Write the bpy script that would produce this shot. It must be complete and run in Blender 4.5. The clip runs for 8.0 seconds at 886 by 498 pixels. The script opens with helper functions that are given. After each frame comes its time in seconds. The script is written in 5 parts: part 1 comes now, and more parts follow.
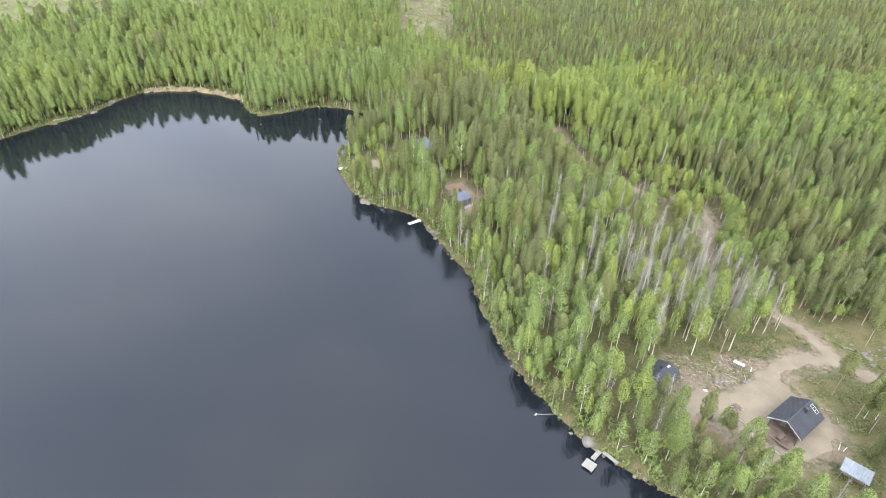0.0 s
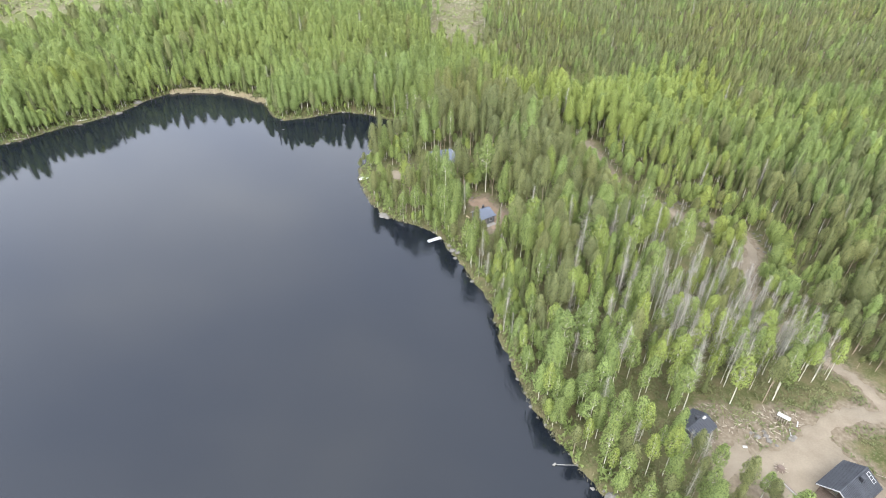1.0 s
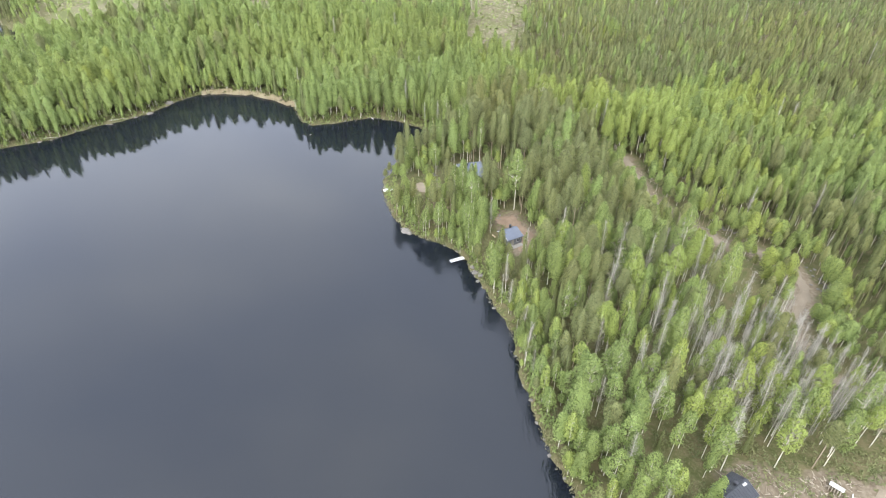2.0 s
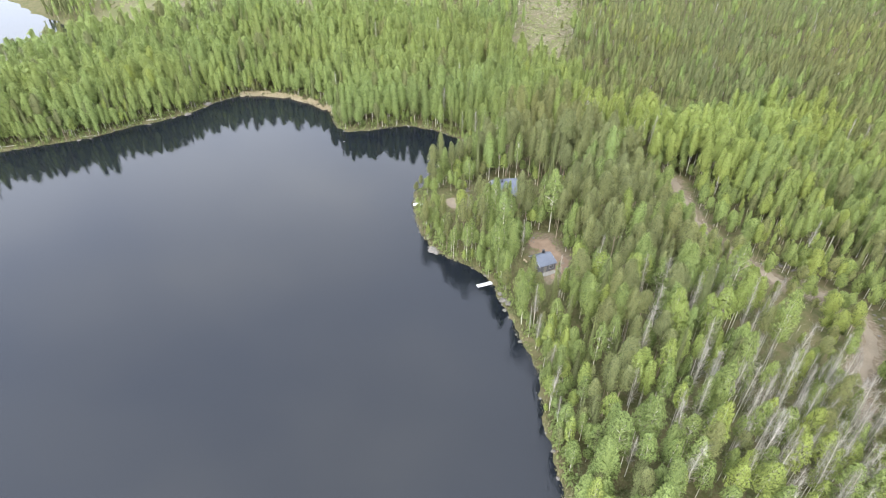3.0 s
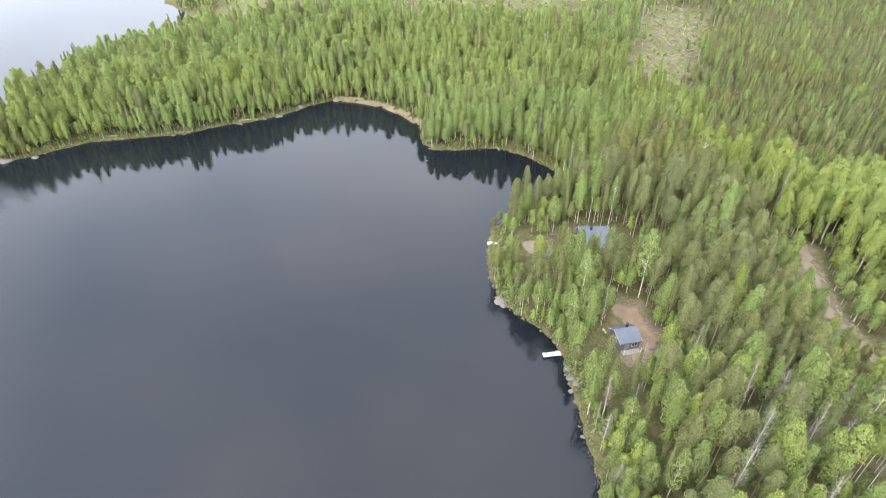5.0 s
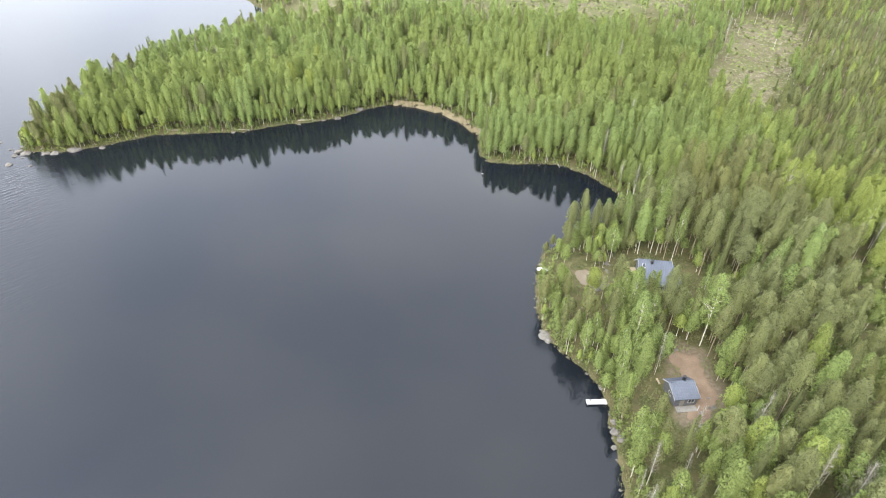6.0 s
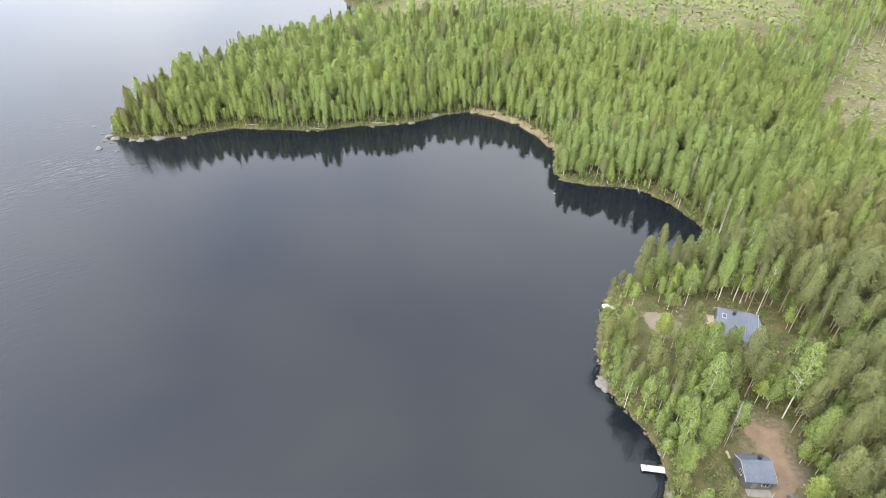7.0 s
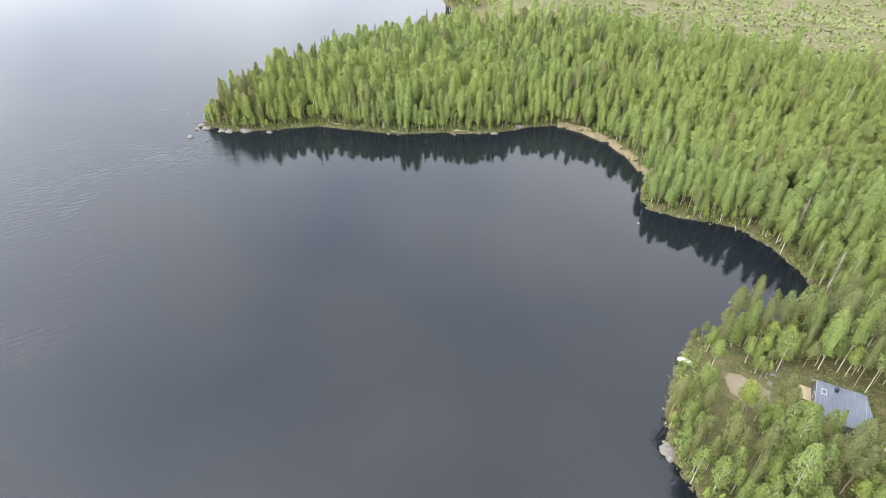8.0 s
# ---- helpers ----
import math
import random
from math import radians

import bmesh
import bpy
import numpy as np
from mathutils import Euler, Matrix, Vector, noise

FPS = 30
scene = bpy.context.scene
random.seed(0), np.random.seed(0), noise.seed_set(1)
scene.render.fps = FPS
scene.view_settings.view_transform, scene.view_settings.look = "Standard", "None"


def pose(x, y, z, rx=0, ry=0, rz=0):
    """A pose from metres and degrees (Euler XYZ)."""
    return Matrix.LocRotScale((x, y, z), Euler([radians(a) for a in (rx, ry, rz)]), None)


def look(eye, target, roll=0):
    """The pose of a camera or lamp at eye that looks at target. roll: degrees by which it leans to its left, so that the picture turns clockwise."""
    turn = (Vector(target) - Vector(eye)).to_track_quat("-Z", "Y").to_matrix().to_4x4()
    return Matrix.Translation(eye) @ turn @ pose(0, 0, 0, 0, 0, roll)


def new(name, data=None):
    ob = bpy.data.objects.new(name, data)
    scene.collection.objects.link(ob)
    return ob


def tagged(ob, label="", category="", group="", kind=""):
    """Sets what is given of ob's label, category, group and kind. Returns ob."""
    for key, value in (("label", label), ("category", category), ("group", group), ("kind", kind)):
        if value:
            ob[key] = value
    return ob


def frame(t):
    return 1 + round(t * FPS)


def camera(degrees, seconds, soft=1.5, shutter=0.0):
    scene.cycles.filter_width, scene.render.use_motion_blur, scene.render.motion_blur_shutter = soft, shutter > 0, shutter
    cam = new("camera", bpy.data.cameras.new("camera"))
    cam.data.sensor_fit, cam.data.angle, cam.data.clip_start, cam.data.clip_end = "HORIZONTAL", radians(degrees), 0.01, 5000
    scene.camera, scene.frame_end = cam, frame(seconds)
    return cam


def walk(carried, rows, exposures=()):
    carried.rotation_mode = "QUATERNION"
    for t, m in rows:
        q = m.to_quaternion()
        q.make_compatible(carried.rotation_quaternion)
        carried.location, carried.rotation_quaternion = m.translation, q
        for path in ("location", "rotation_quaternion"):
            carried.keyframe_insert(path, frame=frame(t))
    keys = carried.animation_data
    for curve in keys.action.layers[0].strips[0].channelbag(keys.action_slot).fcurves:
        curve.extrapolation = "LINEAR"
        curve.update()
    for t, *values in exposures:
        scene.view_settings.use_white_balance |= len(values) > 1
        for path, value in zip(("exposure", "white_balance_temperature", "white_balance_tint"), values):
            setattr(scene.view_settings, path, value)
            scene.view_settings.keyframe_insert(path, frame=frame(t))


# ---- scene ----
cam = camera(76.36, 8.0, soft=1.05)
ROWS = [
    (0.0, 0.0, 0.0, 96.08, 0.0, -34.67, 0.58), (0.5, 0.96, 5.51, 96.06, 1.84, -34.73, 0.51),
    (1.0, 2.0, 11.02, 95.97, 3.44, -34.76, 0.52), (1.5, 3.16, 16.57, 95.95, 5.45, -34.83, 0.45),
    (3.0, 5.92, 33.64, 96.03, 12.58, -34.93, 0.26), (3.5, 6.45, 39.5, 96.11, 15.56, -34.94, 0.23),
    (4.0, 6.6, 45.46, 96.16, 18.56, -34.95, 0.26), (5.5, 5.32, 62.38, 96.5, 27.54, -35.09, 0.42),
    (6.0, 4.31, 67.8, 96.48, 31.46, -35.13, 0.45), (6.5, 3.03, 73.17, 96.4, 35.65, -35.13, 0.52),
    (7.0, 1.47, 78.35, 96.38, 40.45, -35.17, 0.61), (7.5, -0.56, 83.49, 96.4, 45.42, -35.23, 0.69),
    (8.0, -2.83, 88.45, 96.4, 50.37, -35.26, 0.73),
]
walk(cam, [(t, pose(x, y, z, 90 + pitch, 0, yaw) @ pose(0, 0, 0, 0, 0, roll)) for t, x, y, z, yaw, pitch, roll in ROWS],
     [(0.0, 1.41, 6300, 12), (3.5, 1.41, 6400, 12), (5.5, 1.40, 6550, 11), (8.0, 1.33, 6700, 10)])

# ---- light: a bright, mostly overcast sky with a soft sun ----
SUN_UP, SUN_TURN = 40.0, 178.0
sun_way = Vector((math.sin(radians(SUN_TURN)) * math.cos(radians(SUN_UP)), math.cos(radians(SUN_TURN)) * math.cos(radians(SUN_UP)), math.sin(radians(SUN_UP))))
world = bpy.data.worlds.new("overcast_sky")
scene.world = world
world.use_nodes = True
wn, wl = world.node_tree.nodes, world.node_tree.links
wn.clear()
w_out, w_bg, w_sky = wn.new("ShaderNodeOutputWorld"), wn.new("ShaderNodeBackground"), wn.new("ShaderNodeTexSky")
w_sky.sky_type, w_sky.sun_disc = "NISHITA", False
w_sky.sun_elevation, w_sky.sun_rotation = radians(SUN_UP), radians(SUN_TURN)
w_co, w_map, w_noise = wn.new("ShaderNodeTexCoord"), wn.new("ShaderNodeMapping"), wn.new("ShaderNodeTexNoise")
w_map.inputs["Scale"].default_value = (1.0, 1.0, 2.2)
w_noise.inputs["Scale"].default_value, w_noise.inputs["Detail"].default_value = 1.8, 5.0
w_ramp, w_mix = wn.new("ShaderNodeValToRGB"), wn.new("ShaderNodeMix")
w_ramp.color_ramp.elements[0].position, w_ramp.color_ramp.elements[0].color = 0.30, (0.52, 0.59, 0.75, 1)
w_ramp.color_ramp.elements[1].position, w_ramp.color_ramp.elements[1].color = 0.72, (0.94, 0.98, 1.02, 1)
w_gain = wn.new("ShaderNodeVectorMath")
w_gain.operation = "SCALE"
w_gain.inputs["Scale"].default_value = 15.0
w_mix.data_type = "RGBA"
w_mix.inputs["Factor"].default_value = 0.9
w_bg.inputs["Strength"].default_value = 0.125
wl.new(w_co.outputs["Generated"], w_map.inputs["Vector"])
wl.new(w_map.outputs["Vector"], w_noise.inputs["Vector"])
wl.new(w_noise.outputs["Fac"], w_ramp.inputs["Fac"])
wl.new(w_ramp.outputs["Color"], w_gain.inputs[0])
w_sep, w_grad, w_dim = wn.new("ShaderNodeSeparateXYZ"), wn.new("ShaderNodeMapRange"), wn.new("ShaderNodeVectorMath")
w_dim.operation = "SCALE"
w_grad.inputs["From Max"].default_value, w_grad.inputs["To Min"].default_value, w_grad.inputs["To Max"].default_value = 0.75, 0.45, 1.12
wl.new(w_co.outputs["Generated"], w_sep.inputs["Vector"])
wl.new(w_sep.outputs["Z"], w_grad.inputs["Value"])
w_dot, w_veil, w_both = wn.new("ShaderNodeVectorMath"), wn.new("ShaderNodeMapRange"), wn.new("ShaderNodeMath")
w_dot.operation, w_both.operation = "DOT_PRODUCT", "MULTIPLY"
w_dot.inputs[1].default_value = (-0.97, 0.22, 0.0)
w_veil.inputs["From Min"].default_value, w_veil.inputs["To Min"].default_value, w_veil.inputs["To Max"].default_value = -1.0, 0.85, 1.11
wl.new(w_co.outputs["Generated"], w_dot.inputs[0])
wl.new(w_dot.outputs["Value"], w_veil.inputs["Value"])
wl.new(w_veil.outputs["Result"], w_both.inputs[0])
wl.new(w_grad.outputs["Result"], w_both.inputs[1])
# glow round the sun, added to the unseen southern sky to brighten the trees
w_sundot, w_halo, w_glow = wn.new("ShaderNodeVectorMath"), wn.new("ShaderNodeMapRange"), wn.new("ShaderNodeMath")
w_sundot.operation, w_glow.operation, w_halo.interpolation_type = "DOT_PRODUCT", "MULTIPLY", "SMOOTHSTEP"
w_sundot.inputs[1].default_value = sun_way
w_halo.inputs["From Min"].default_value, w_halo.inputs["To Min"].default_value, w_halo.inputs["To Max"].default_value = 0.1, 1.0, 1.8
wl.new(w_co.outputs["Generated"], w_sundot.inputs[0])
wl.new(w_sundot.outputs["Value"], w_halo.inputs["Value"])
wl.new(w_both.outputs["Value"], w_glow.inputs[0])
wl.new(w_halo.outputs["Result"], w_glow.inputs[1])
wl.new(w_gain.outputs["Vector"], w_dim.inputs[0])
wl.new(w_glow.outputs["Value"], w_dim.inputs["Scale"])
wl.new(w_sky.outputs["Color"], w_mix.inputs["A"])
wl.new(w_dim.outputs["Vector"], w_mix.inputs["B"])
wl.new(w_mix.outputs["Result"], w_bg.inputs["Color"])
wl.new(w_bg.outputs["Background"], w_out.inputs["Surface"])
sun = new("sun", bpy.data.lights.new("sun", "SUN"))
sun.data.energy, sun.data.angle, sun.data.color = 1.2, radians(24), (1.0, 0.96, 0.9)
sun.matrix_world = look(sun_way * 300, (0, 0, 0))


# ---- materials ----
def base_mat(name, rough=0.8, spec=0.3, metal=0.0):
    m = bpy.data.materials.new(name)
    m.use_nodes = True
    b = m.node_tree.nodes["Principled BSDF"]
    b.inputs["Roughness"].default_value, b.inputs["Specular IOR Level"].default_value, b.inputs["Metallic"].default_value = rough, spec, metal
    return m, m.node_tree.nodes, m.node_tree.links, b


def noise_node(n, l, scale, detail=4.0, stretch=None, coord="Position"):
    t = n.new("ShaderNodeTexNoise")
    t.inputs["Scale"].default_value, t.inputs["Detail"].default_value = scale, detail
    if coord == "Position":
        src = n.new("ShaderNodeNewGeometry").outputs["Position"]
    else:
        src = n.new("ShaderNodeTexCoord").outputs["Object"]
    if stretch:
        mp = n.new("ShaderNodeMapping")
        mp.inputs["Scale"].default_value = stretch[:3]
        if len(stretch) > 3:
            mp.inputs["Rotation"].default_value = (0, 0, radians(stretch[3]))
        l.new(src, mp.inputs["Vector"])
        src = mp.outputs["Vector"]
    l.new(src, t.inputs["Vector"])
    return t


def mix_node(n, l, fac, a, b, blend="MIX"):
    m = n.new("ShaderNodeMix")
    m.data_type, m.blend_type = "RGBA", blend
    for key, v in (("Factor", fac), ("A", a), ("B", b)):
        if isinstance(v, (int, float)):
            m.inputs[key].default_value = v
        elif isinstance(v, tuple):
            m.inputs[key].default_value = (*v, 1)
        else:
            l.new(v, m.inputs[key])
    return m.outputs["Result"]


def step_node(n, l, value, lo, hi):
    r = n.new("ShaderNodeMapRange")
    r.inputs["From Min"].default_value, r.inputs["From Max"].default_value = lo, hi
    l.new(value, r.inputs["Value"])
    return r.outputs["Result"]


def plain(name, a, b, scale, rough=0.8, bump=0.0, metal=0.0, spec=0.3, stretch=None, grain=8.0):
    """Two tones mixed at two scales, with a fine relief."""
    m, n, l, bs = base_mat(name, rough, spec, metal)
    big, fine = noise_node(n, l, scale, 5, stretch), noise_node(n, l, scale * grain, 3, stretch)
    c = mix_node(n, l, step_node(n, l, big.outputs["Fac"], 0.35, 0.65), a, b)
    c = mix_node(n, l, 0.35, c, mix_node(n, l, step_node(n, l, fine.outputs["Fac"], 0.3, 0.7), a, b))
    l.new(c, bs.inputs["Base Color"])
    if bump:
        bp = n.new("ShaderNodeBump")
        bp.inputs["Strength"].default_value, bp.inputs["Distance"].default_value = bump, 0.05
        l.new(fine.outputs["Fac"], bp.inputs["Height"])
        l.new(bp.outputs["Normal"], bs.inputs["Normal"])
    return m


def leaf_mat(name, dark, light, source, sprays, through_light=0.48):
    """Foliage: one tone per tree (from the object or the tone attribute), another per leaf cluster."""
    m, n, l, bs = base_mat(name, 0.7, 0.2)
    if source == "object":
        tone = n.new("ShaderNodeObjectInfo").outputs["Random"]
    else:
        at = n.new("ShaderNodeAttribute")
        at.attribute_name = "tone"
        tone = at.outputs["Fac"]
    c = mix_node(n, l, tone, dark, light)
    isl = n.new("ShaderNodeNewGeometry").outputs["Random Per Island"]
    c = mix_node(n, l, isl, mix_node(n, l, 0.3, c, dark), mix_node(n, l, 0.3, c, light))
    patch = noise_node(n, l, 0.02, 3)
    warm = mix_node(n, l, 1.0, c, (1.06, 1.0, 0.9), "MULTIPLY")
    c = mix_node(n, l, step_node(n, l, patch.outputs["Fac"], 0.4, 0.62), c, warm)
    grain = noise_node(n, l, 1.6, 5)
    c = mix_node(n, l, step_node(n, l, grain.outputs["Fac"], 0.3, 0.7), mix_node(n, l, 1.0, c, (0.88, 0.89, 0.92), "MULTIPLY"), mix_node(n, l, 1.0, c, (1.11, 1.09, 1.04), "MULTIPLY"))
    l.new(c, bs.inputs["Base Color"])
    tr, mx = n.new("ShaderNodeBsdfTranslucent"), n.new("ShaderNodeMixShader")
    l.new(c, tr.inputs["Color"])
    mx.inputs["Fac"].default_value = through_light
    l.new(bs.outputs["BSDF"], mx.inputs[1])
    l.new(tr.outputs["BSDF"], mx.inputs[2])
    last = mx.outputs["Shader"]
    if sprays:
        gaps, air, cut = noise_node(n, l, 3.6, 2), n.new("ShaderNodeBsdfTransparent"), n.new("ShaderNodeMixShader")
        l.new(step_node(n, l, gaps.outputs["Fac"], 0.44, 0.54), cut.inputs["Fac"])
        l.new(air.outputs["BSDF"], cut.inputs[1])
        l.new(last, cut.inputs[2])
        last = cut.outputs["Shader"]
    l.new(last, n["Material Output"].inputs["Surface"])
    return m


def ground_mat():
    m, n, l, bs = base_mat("forest_floor", 0.95, 0.1)
    moss = mix_node(n, l, step_node(n, l, noise_node(n, l, 0.35, 6).outputs["Fac"], 0.38, 0.62), (0.050, 0.056, 0.018), (0.088, 0.076, 0.036))
    moss = mix_node(n, l, step_node(n, l, noise_node(n, l, 2.2, 4).outputs["Fac"], 0.5, 0.75), moss, (0.115, 0.095, 0.054))
    at = n.new("ShaderNodeAttribute")
    at.attribute_name = "bare"
    edge = n.new("ShaderNodeMath")
    edge.operation = "MULTIPLY_ADD"
    l.new(noise_node(n, l, 0.6, 6).outputs["Fac"], edge.inputs[0])
    edge.inputs[1].default_value = 0.9
    l.new(at.outputs["Fac"], edge.inputs[2])
    soil = mix_node(n, l, step_node(n, l, noise_node(n, l, 1.3, 5).outputs["Fac"], 0.35, 0.65), (0.092, 0.070, 0.046), (0.142, 0.116, 0.080))
    c = mix_node(n, l, step_node(n, l, edge.outputs["Value"], 0.75, 1.05), moss, soil)
    at2 = n.new("ShaderNodeAttribute")
    at2.attribute_name = "cut"
    slash = mix_node(n, l, step_node(n, l, noise_node(n, l, 0.09, 7).outputs["Fac"], 0.42, 0.58), (0.078, 0.084, 0.030), (0.100, 0.088, 0.050))
    slash = mix_node(n, l, step_node(n, l, noise_node(n, l, 0.9, 6).outputs["Fac"], 0.60, 0.70), slash, (0.150, 0.128, 0.092))
    c = mix_node(n, l, at2.outputs["Fac"], c, slash)
    l.new(c, bs.inputs["Base Color"])
    bp = n.new("ShaderNodeBump")
    bp.inputs["Strength"].default_value, bp.inputs["Distance"].default_value = 0.8, 0.2
    l.new(noise_node(n, l, 1.5, 6).outputs["Fac"], bp.inputs["Height"])
    l.new(bp.outputs["Normal"], bs.inputs["Normal"])
    return m


def water_mat():
    """Dark peaty lake: the gloss of the sky over near-black water; ruffled by the wind out on the open lake and along the east bank."""
    m, n, l, bs = base_mat("lake_water", 0.05, 0.5)
    bs.inputs["IOR"].default_value = 1.33
    l.new(mix_node(n, l, noise_node(n, l, 0.01, 3).outputs["Fac"], (0.0036, 0.0046, 0.0062), (0.0070, 0.0088, 0.0118)), bs.inputs["Base Color"])
    geo, turn = n.new("ShaderNodeNewGeometry"), n.new("ShaderNodeMapping")
    turn.inputs["Rotation"].default_value = (0, 0, radians(10))
    l.new(geo.outputs["Position"], turn.inputs["Vector"])
    long_crests, swell = n.new("ShaderNodeMapping"), n.new("ShaderNodeTexNoise")
    long_crests.inputs["Scale"].default_value = (1, 0.26, 1)
    l.new(turn.outputs["Vector"], long_crests.inputs["Vector"])
    swell.inputs["Scale"].default_value, swell.inputs["Detail"].default_value = 0.85, 2.0
    l.new(long_crests.outputs["Vector"], swell.inputs["Vector"])
    chop = noise_node(n, l, 2.0, 3, (1.0, 0.4, 1.0, 10))
    add = n.new("ShaderNodeMath")
    add.operation = "MULTIPLY_ADD"
    l.new(chop.outputs["Fac"], add.inputs[0])
    add.inputs[1].default_value = 1.0
    far_sw, sw = n.new("ShaderNodeAttribute"), n.new("ShaderNodeMath")
    far_sw.attribute_name, sw.operation = "swell", "MULTIPLY"
    l.new(swell.outputs["Fac"], sw.inputs[0])
    l.new(far_sw.outputs["Fac"], sw.inputs[1])
    l.new(sw.outputs["Value"], add.inputs[2])
    at = n.new("ShaderNodeAttribute")
    at.attribute_name = "ruffle"
    gust = n.new("ShaderNodeMath")
    gust.operation = "MULTIPLY"
    l.new(step_node(n, l, noise_node(n, l, 0.03, 4).outputs["Fac"], 0.35, 0.65), gust.inputs[0])
    l.new(at.outputs["Fac"], gust.inputs[1])
    force = n.new("ShaderNodeMath")
    force.operation = "MULTIPLY_ADD"
    l.new(gust.outputs["Value"], force.inputs[0])
    force.inputs[1].default_value, force.inputs[2].default_value = 0.6, 0.035
    bp = n.new("ShaderNodeBump")
    bp.inputs["Distance"].default_value = 0.22
    l.new(force.outputs["Value"], bp.inputs["Strength"])
    l.new(add.outputs["Value"], bp.inputs["Height"])
    l.new(bp.outputs["Normal"], bs.inputs["Normal"])
    return m


BIRCH_DARK, BIRCH_LIGHT = (0.144, 0.180, 0.060), (0.222, 0.282, 0.092)
PINE_DARK, PINE_LIGHT = (0.138, 0.151, 0.065), (0.188, 0.203, 0.081)
SPRUCE_DARK, SPRUCE_LIGHT = (0.107, 0.122, 0.050), (0.153, 0.171, 0.067)
GOLD_DARK, GOLD_LIGHT = (0.194, 0.236, 0.066), (0.250, 0.300, 0.084)
LEAF = {}
for kind, a, b in (("birch", BIRCH_DARK, BIRCH_LIGHT), ("pine", PINE_DARK, PINE_LIGHT), ("spruce", SPRUCE_DARK, SPRUCE_LIGHT), ("gold", GOLD_DARK, GOLD_LIGHT)):
    for source in ("object", "attr"):
        LEAF[kind, source] = leaf_mat(kind + "_foliage_" + source, a, b, source, False)
        LEAF[kind, source, "spray"] = leaf_mat(kind + "_sprays_" + source, a, b, source, True)
TWIG = plain("bare_twigs", (0.30, 0.27, 0.22), (0.45, 0.41, 0.34), 0.5)
BARK_BIRCH = plain("birch_bark", (0.38, 0.345, 0.27), (0.58, 0.535, 0.44), 0.8, stretch=(1, 1, 2))
BARK_PINE = plain("pine_bark", (0.20, 0.15, 0.105), (0.34, 0.27, 0.20), 0.6)
BARK = {"birch": BARK_BIRCH, "gold": BARK_BIRCH, "bare": BARK_BIRCH, "pine": BARK_PINE, "spruce": BARK_PINE}
FLOOR, WATER = ground_mat(), water_mat()
SAND = plain("sandy_gravel", (0.116, 0.092, 0.062), (0.164, 0.133, 0.093), 0.25, 0.95, 0.4, grain=12)
DIRT = plain("reddish_soil", (0.115, 0.078, 0.050), (0.175, 0.124, 0.083), 0.4, 0.95, 0.5, grain=9)
ROCK = plain("granite", (0.070, 0.062, 0.051), (0.155, 0.140, 0.117), 1.1, 0.85, 0.5)
REED = plain("dry_reed", (0.27, 0.22, 0.125), (0.40, 0.335, 0.21), 0.4, 0.9)
GRASS = plain("shore_grass", (0.090, 0.090, 0.036), (0.19, 0.165, 0.092), 0.3, 0.9)
SHRUB = plain("undergrowth_leaves", (0.066, 0.080, 0.026), (0.120, 0.118, 0.046), 0.25, 0.85)
SLASH = plain("logging_slash", (0.15, 0.122, 0.085), (0.30, 0.255, 0.19), 0.6, 0.9)
ROOF_DARK = plain("dark_sheet_metal", (0.022, 0.023, 0.026), (0.038, 0.040, 0.044), 0.5, 0.6, spec=0.35)
ROOF_GREY = plain("blue_grey_sheet_metal", (0.062, 0.070, 0.087), (0.088, 0.097, 0.117), 0.35, 0.55, spec=0.4)
ROOF_LIGHT = plain("pale_corrugated_metal", (0.10, 0.112, 0.12), (0.16, 0.173, 0.183), 0.6, 0.45, spec=0.5)
WHITE = plain("white_paint", (0.30, 0.295, 0.28), (0.40, 0.39, 0.37), 1.2, 0.6)
WALL_BROWN = plain("brown_stained_boards", (0.075, 0.052, 0.038), (0.125, 0.092, 0.068), 0.8, 0.8, 0.3, stretch=(1, 1, 6))
# the grey is darkened to include the shade under the small cabin's roof
WALL_GREY = plain("grey_stained_boards", (0.075, 0.075, 0.08), (0.125, 0.125, 0.128), 0.8, 0.8, 0.3, stretch=(1, 1, 6))
WOOD_NEW = plain("fresh_timber", (0.27, 0.215, 0.14), (0.36, 0.295, 0.20), 0.7, 0.8, 0.3)
WOOD_GREY = plain("weathered_planks", (0.145, 0.135, 0.115), (0.225, 0.21, 0.18), 0.9, 0.85, 0.3)
METAL_BLACK = plain("black_metal", (0.02, 0.02, 0.022), (0.04, 0.04, 0.043), 1.0, 0.5)
GLASS, gn, gl, gb = base_mat("window_glass", 0.05, 0.5)
gb.inputs["Base Color"].default_value = (0.03, 0.035, 0.04, 1)
HULL = plain("white_boat_hull", (0.52, 0.52, 0.50), (0.64, 0.64, 0.62), 0.8, 0.4, spec=0.5)


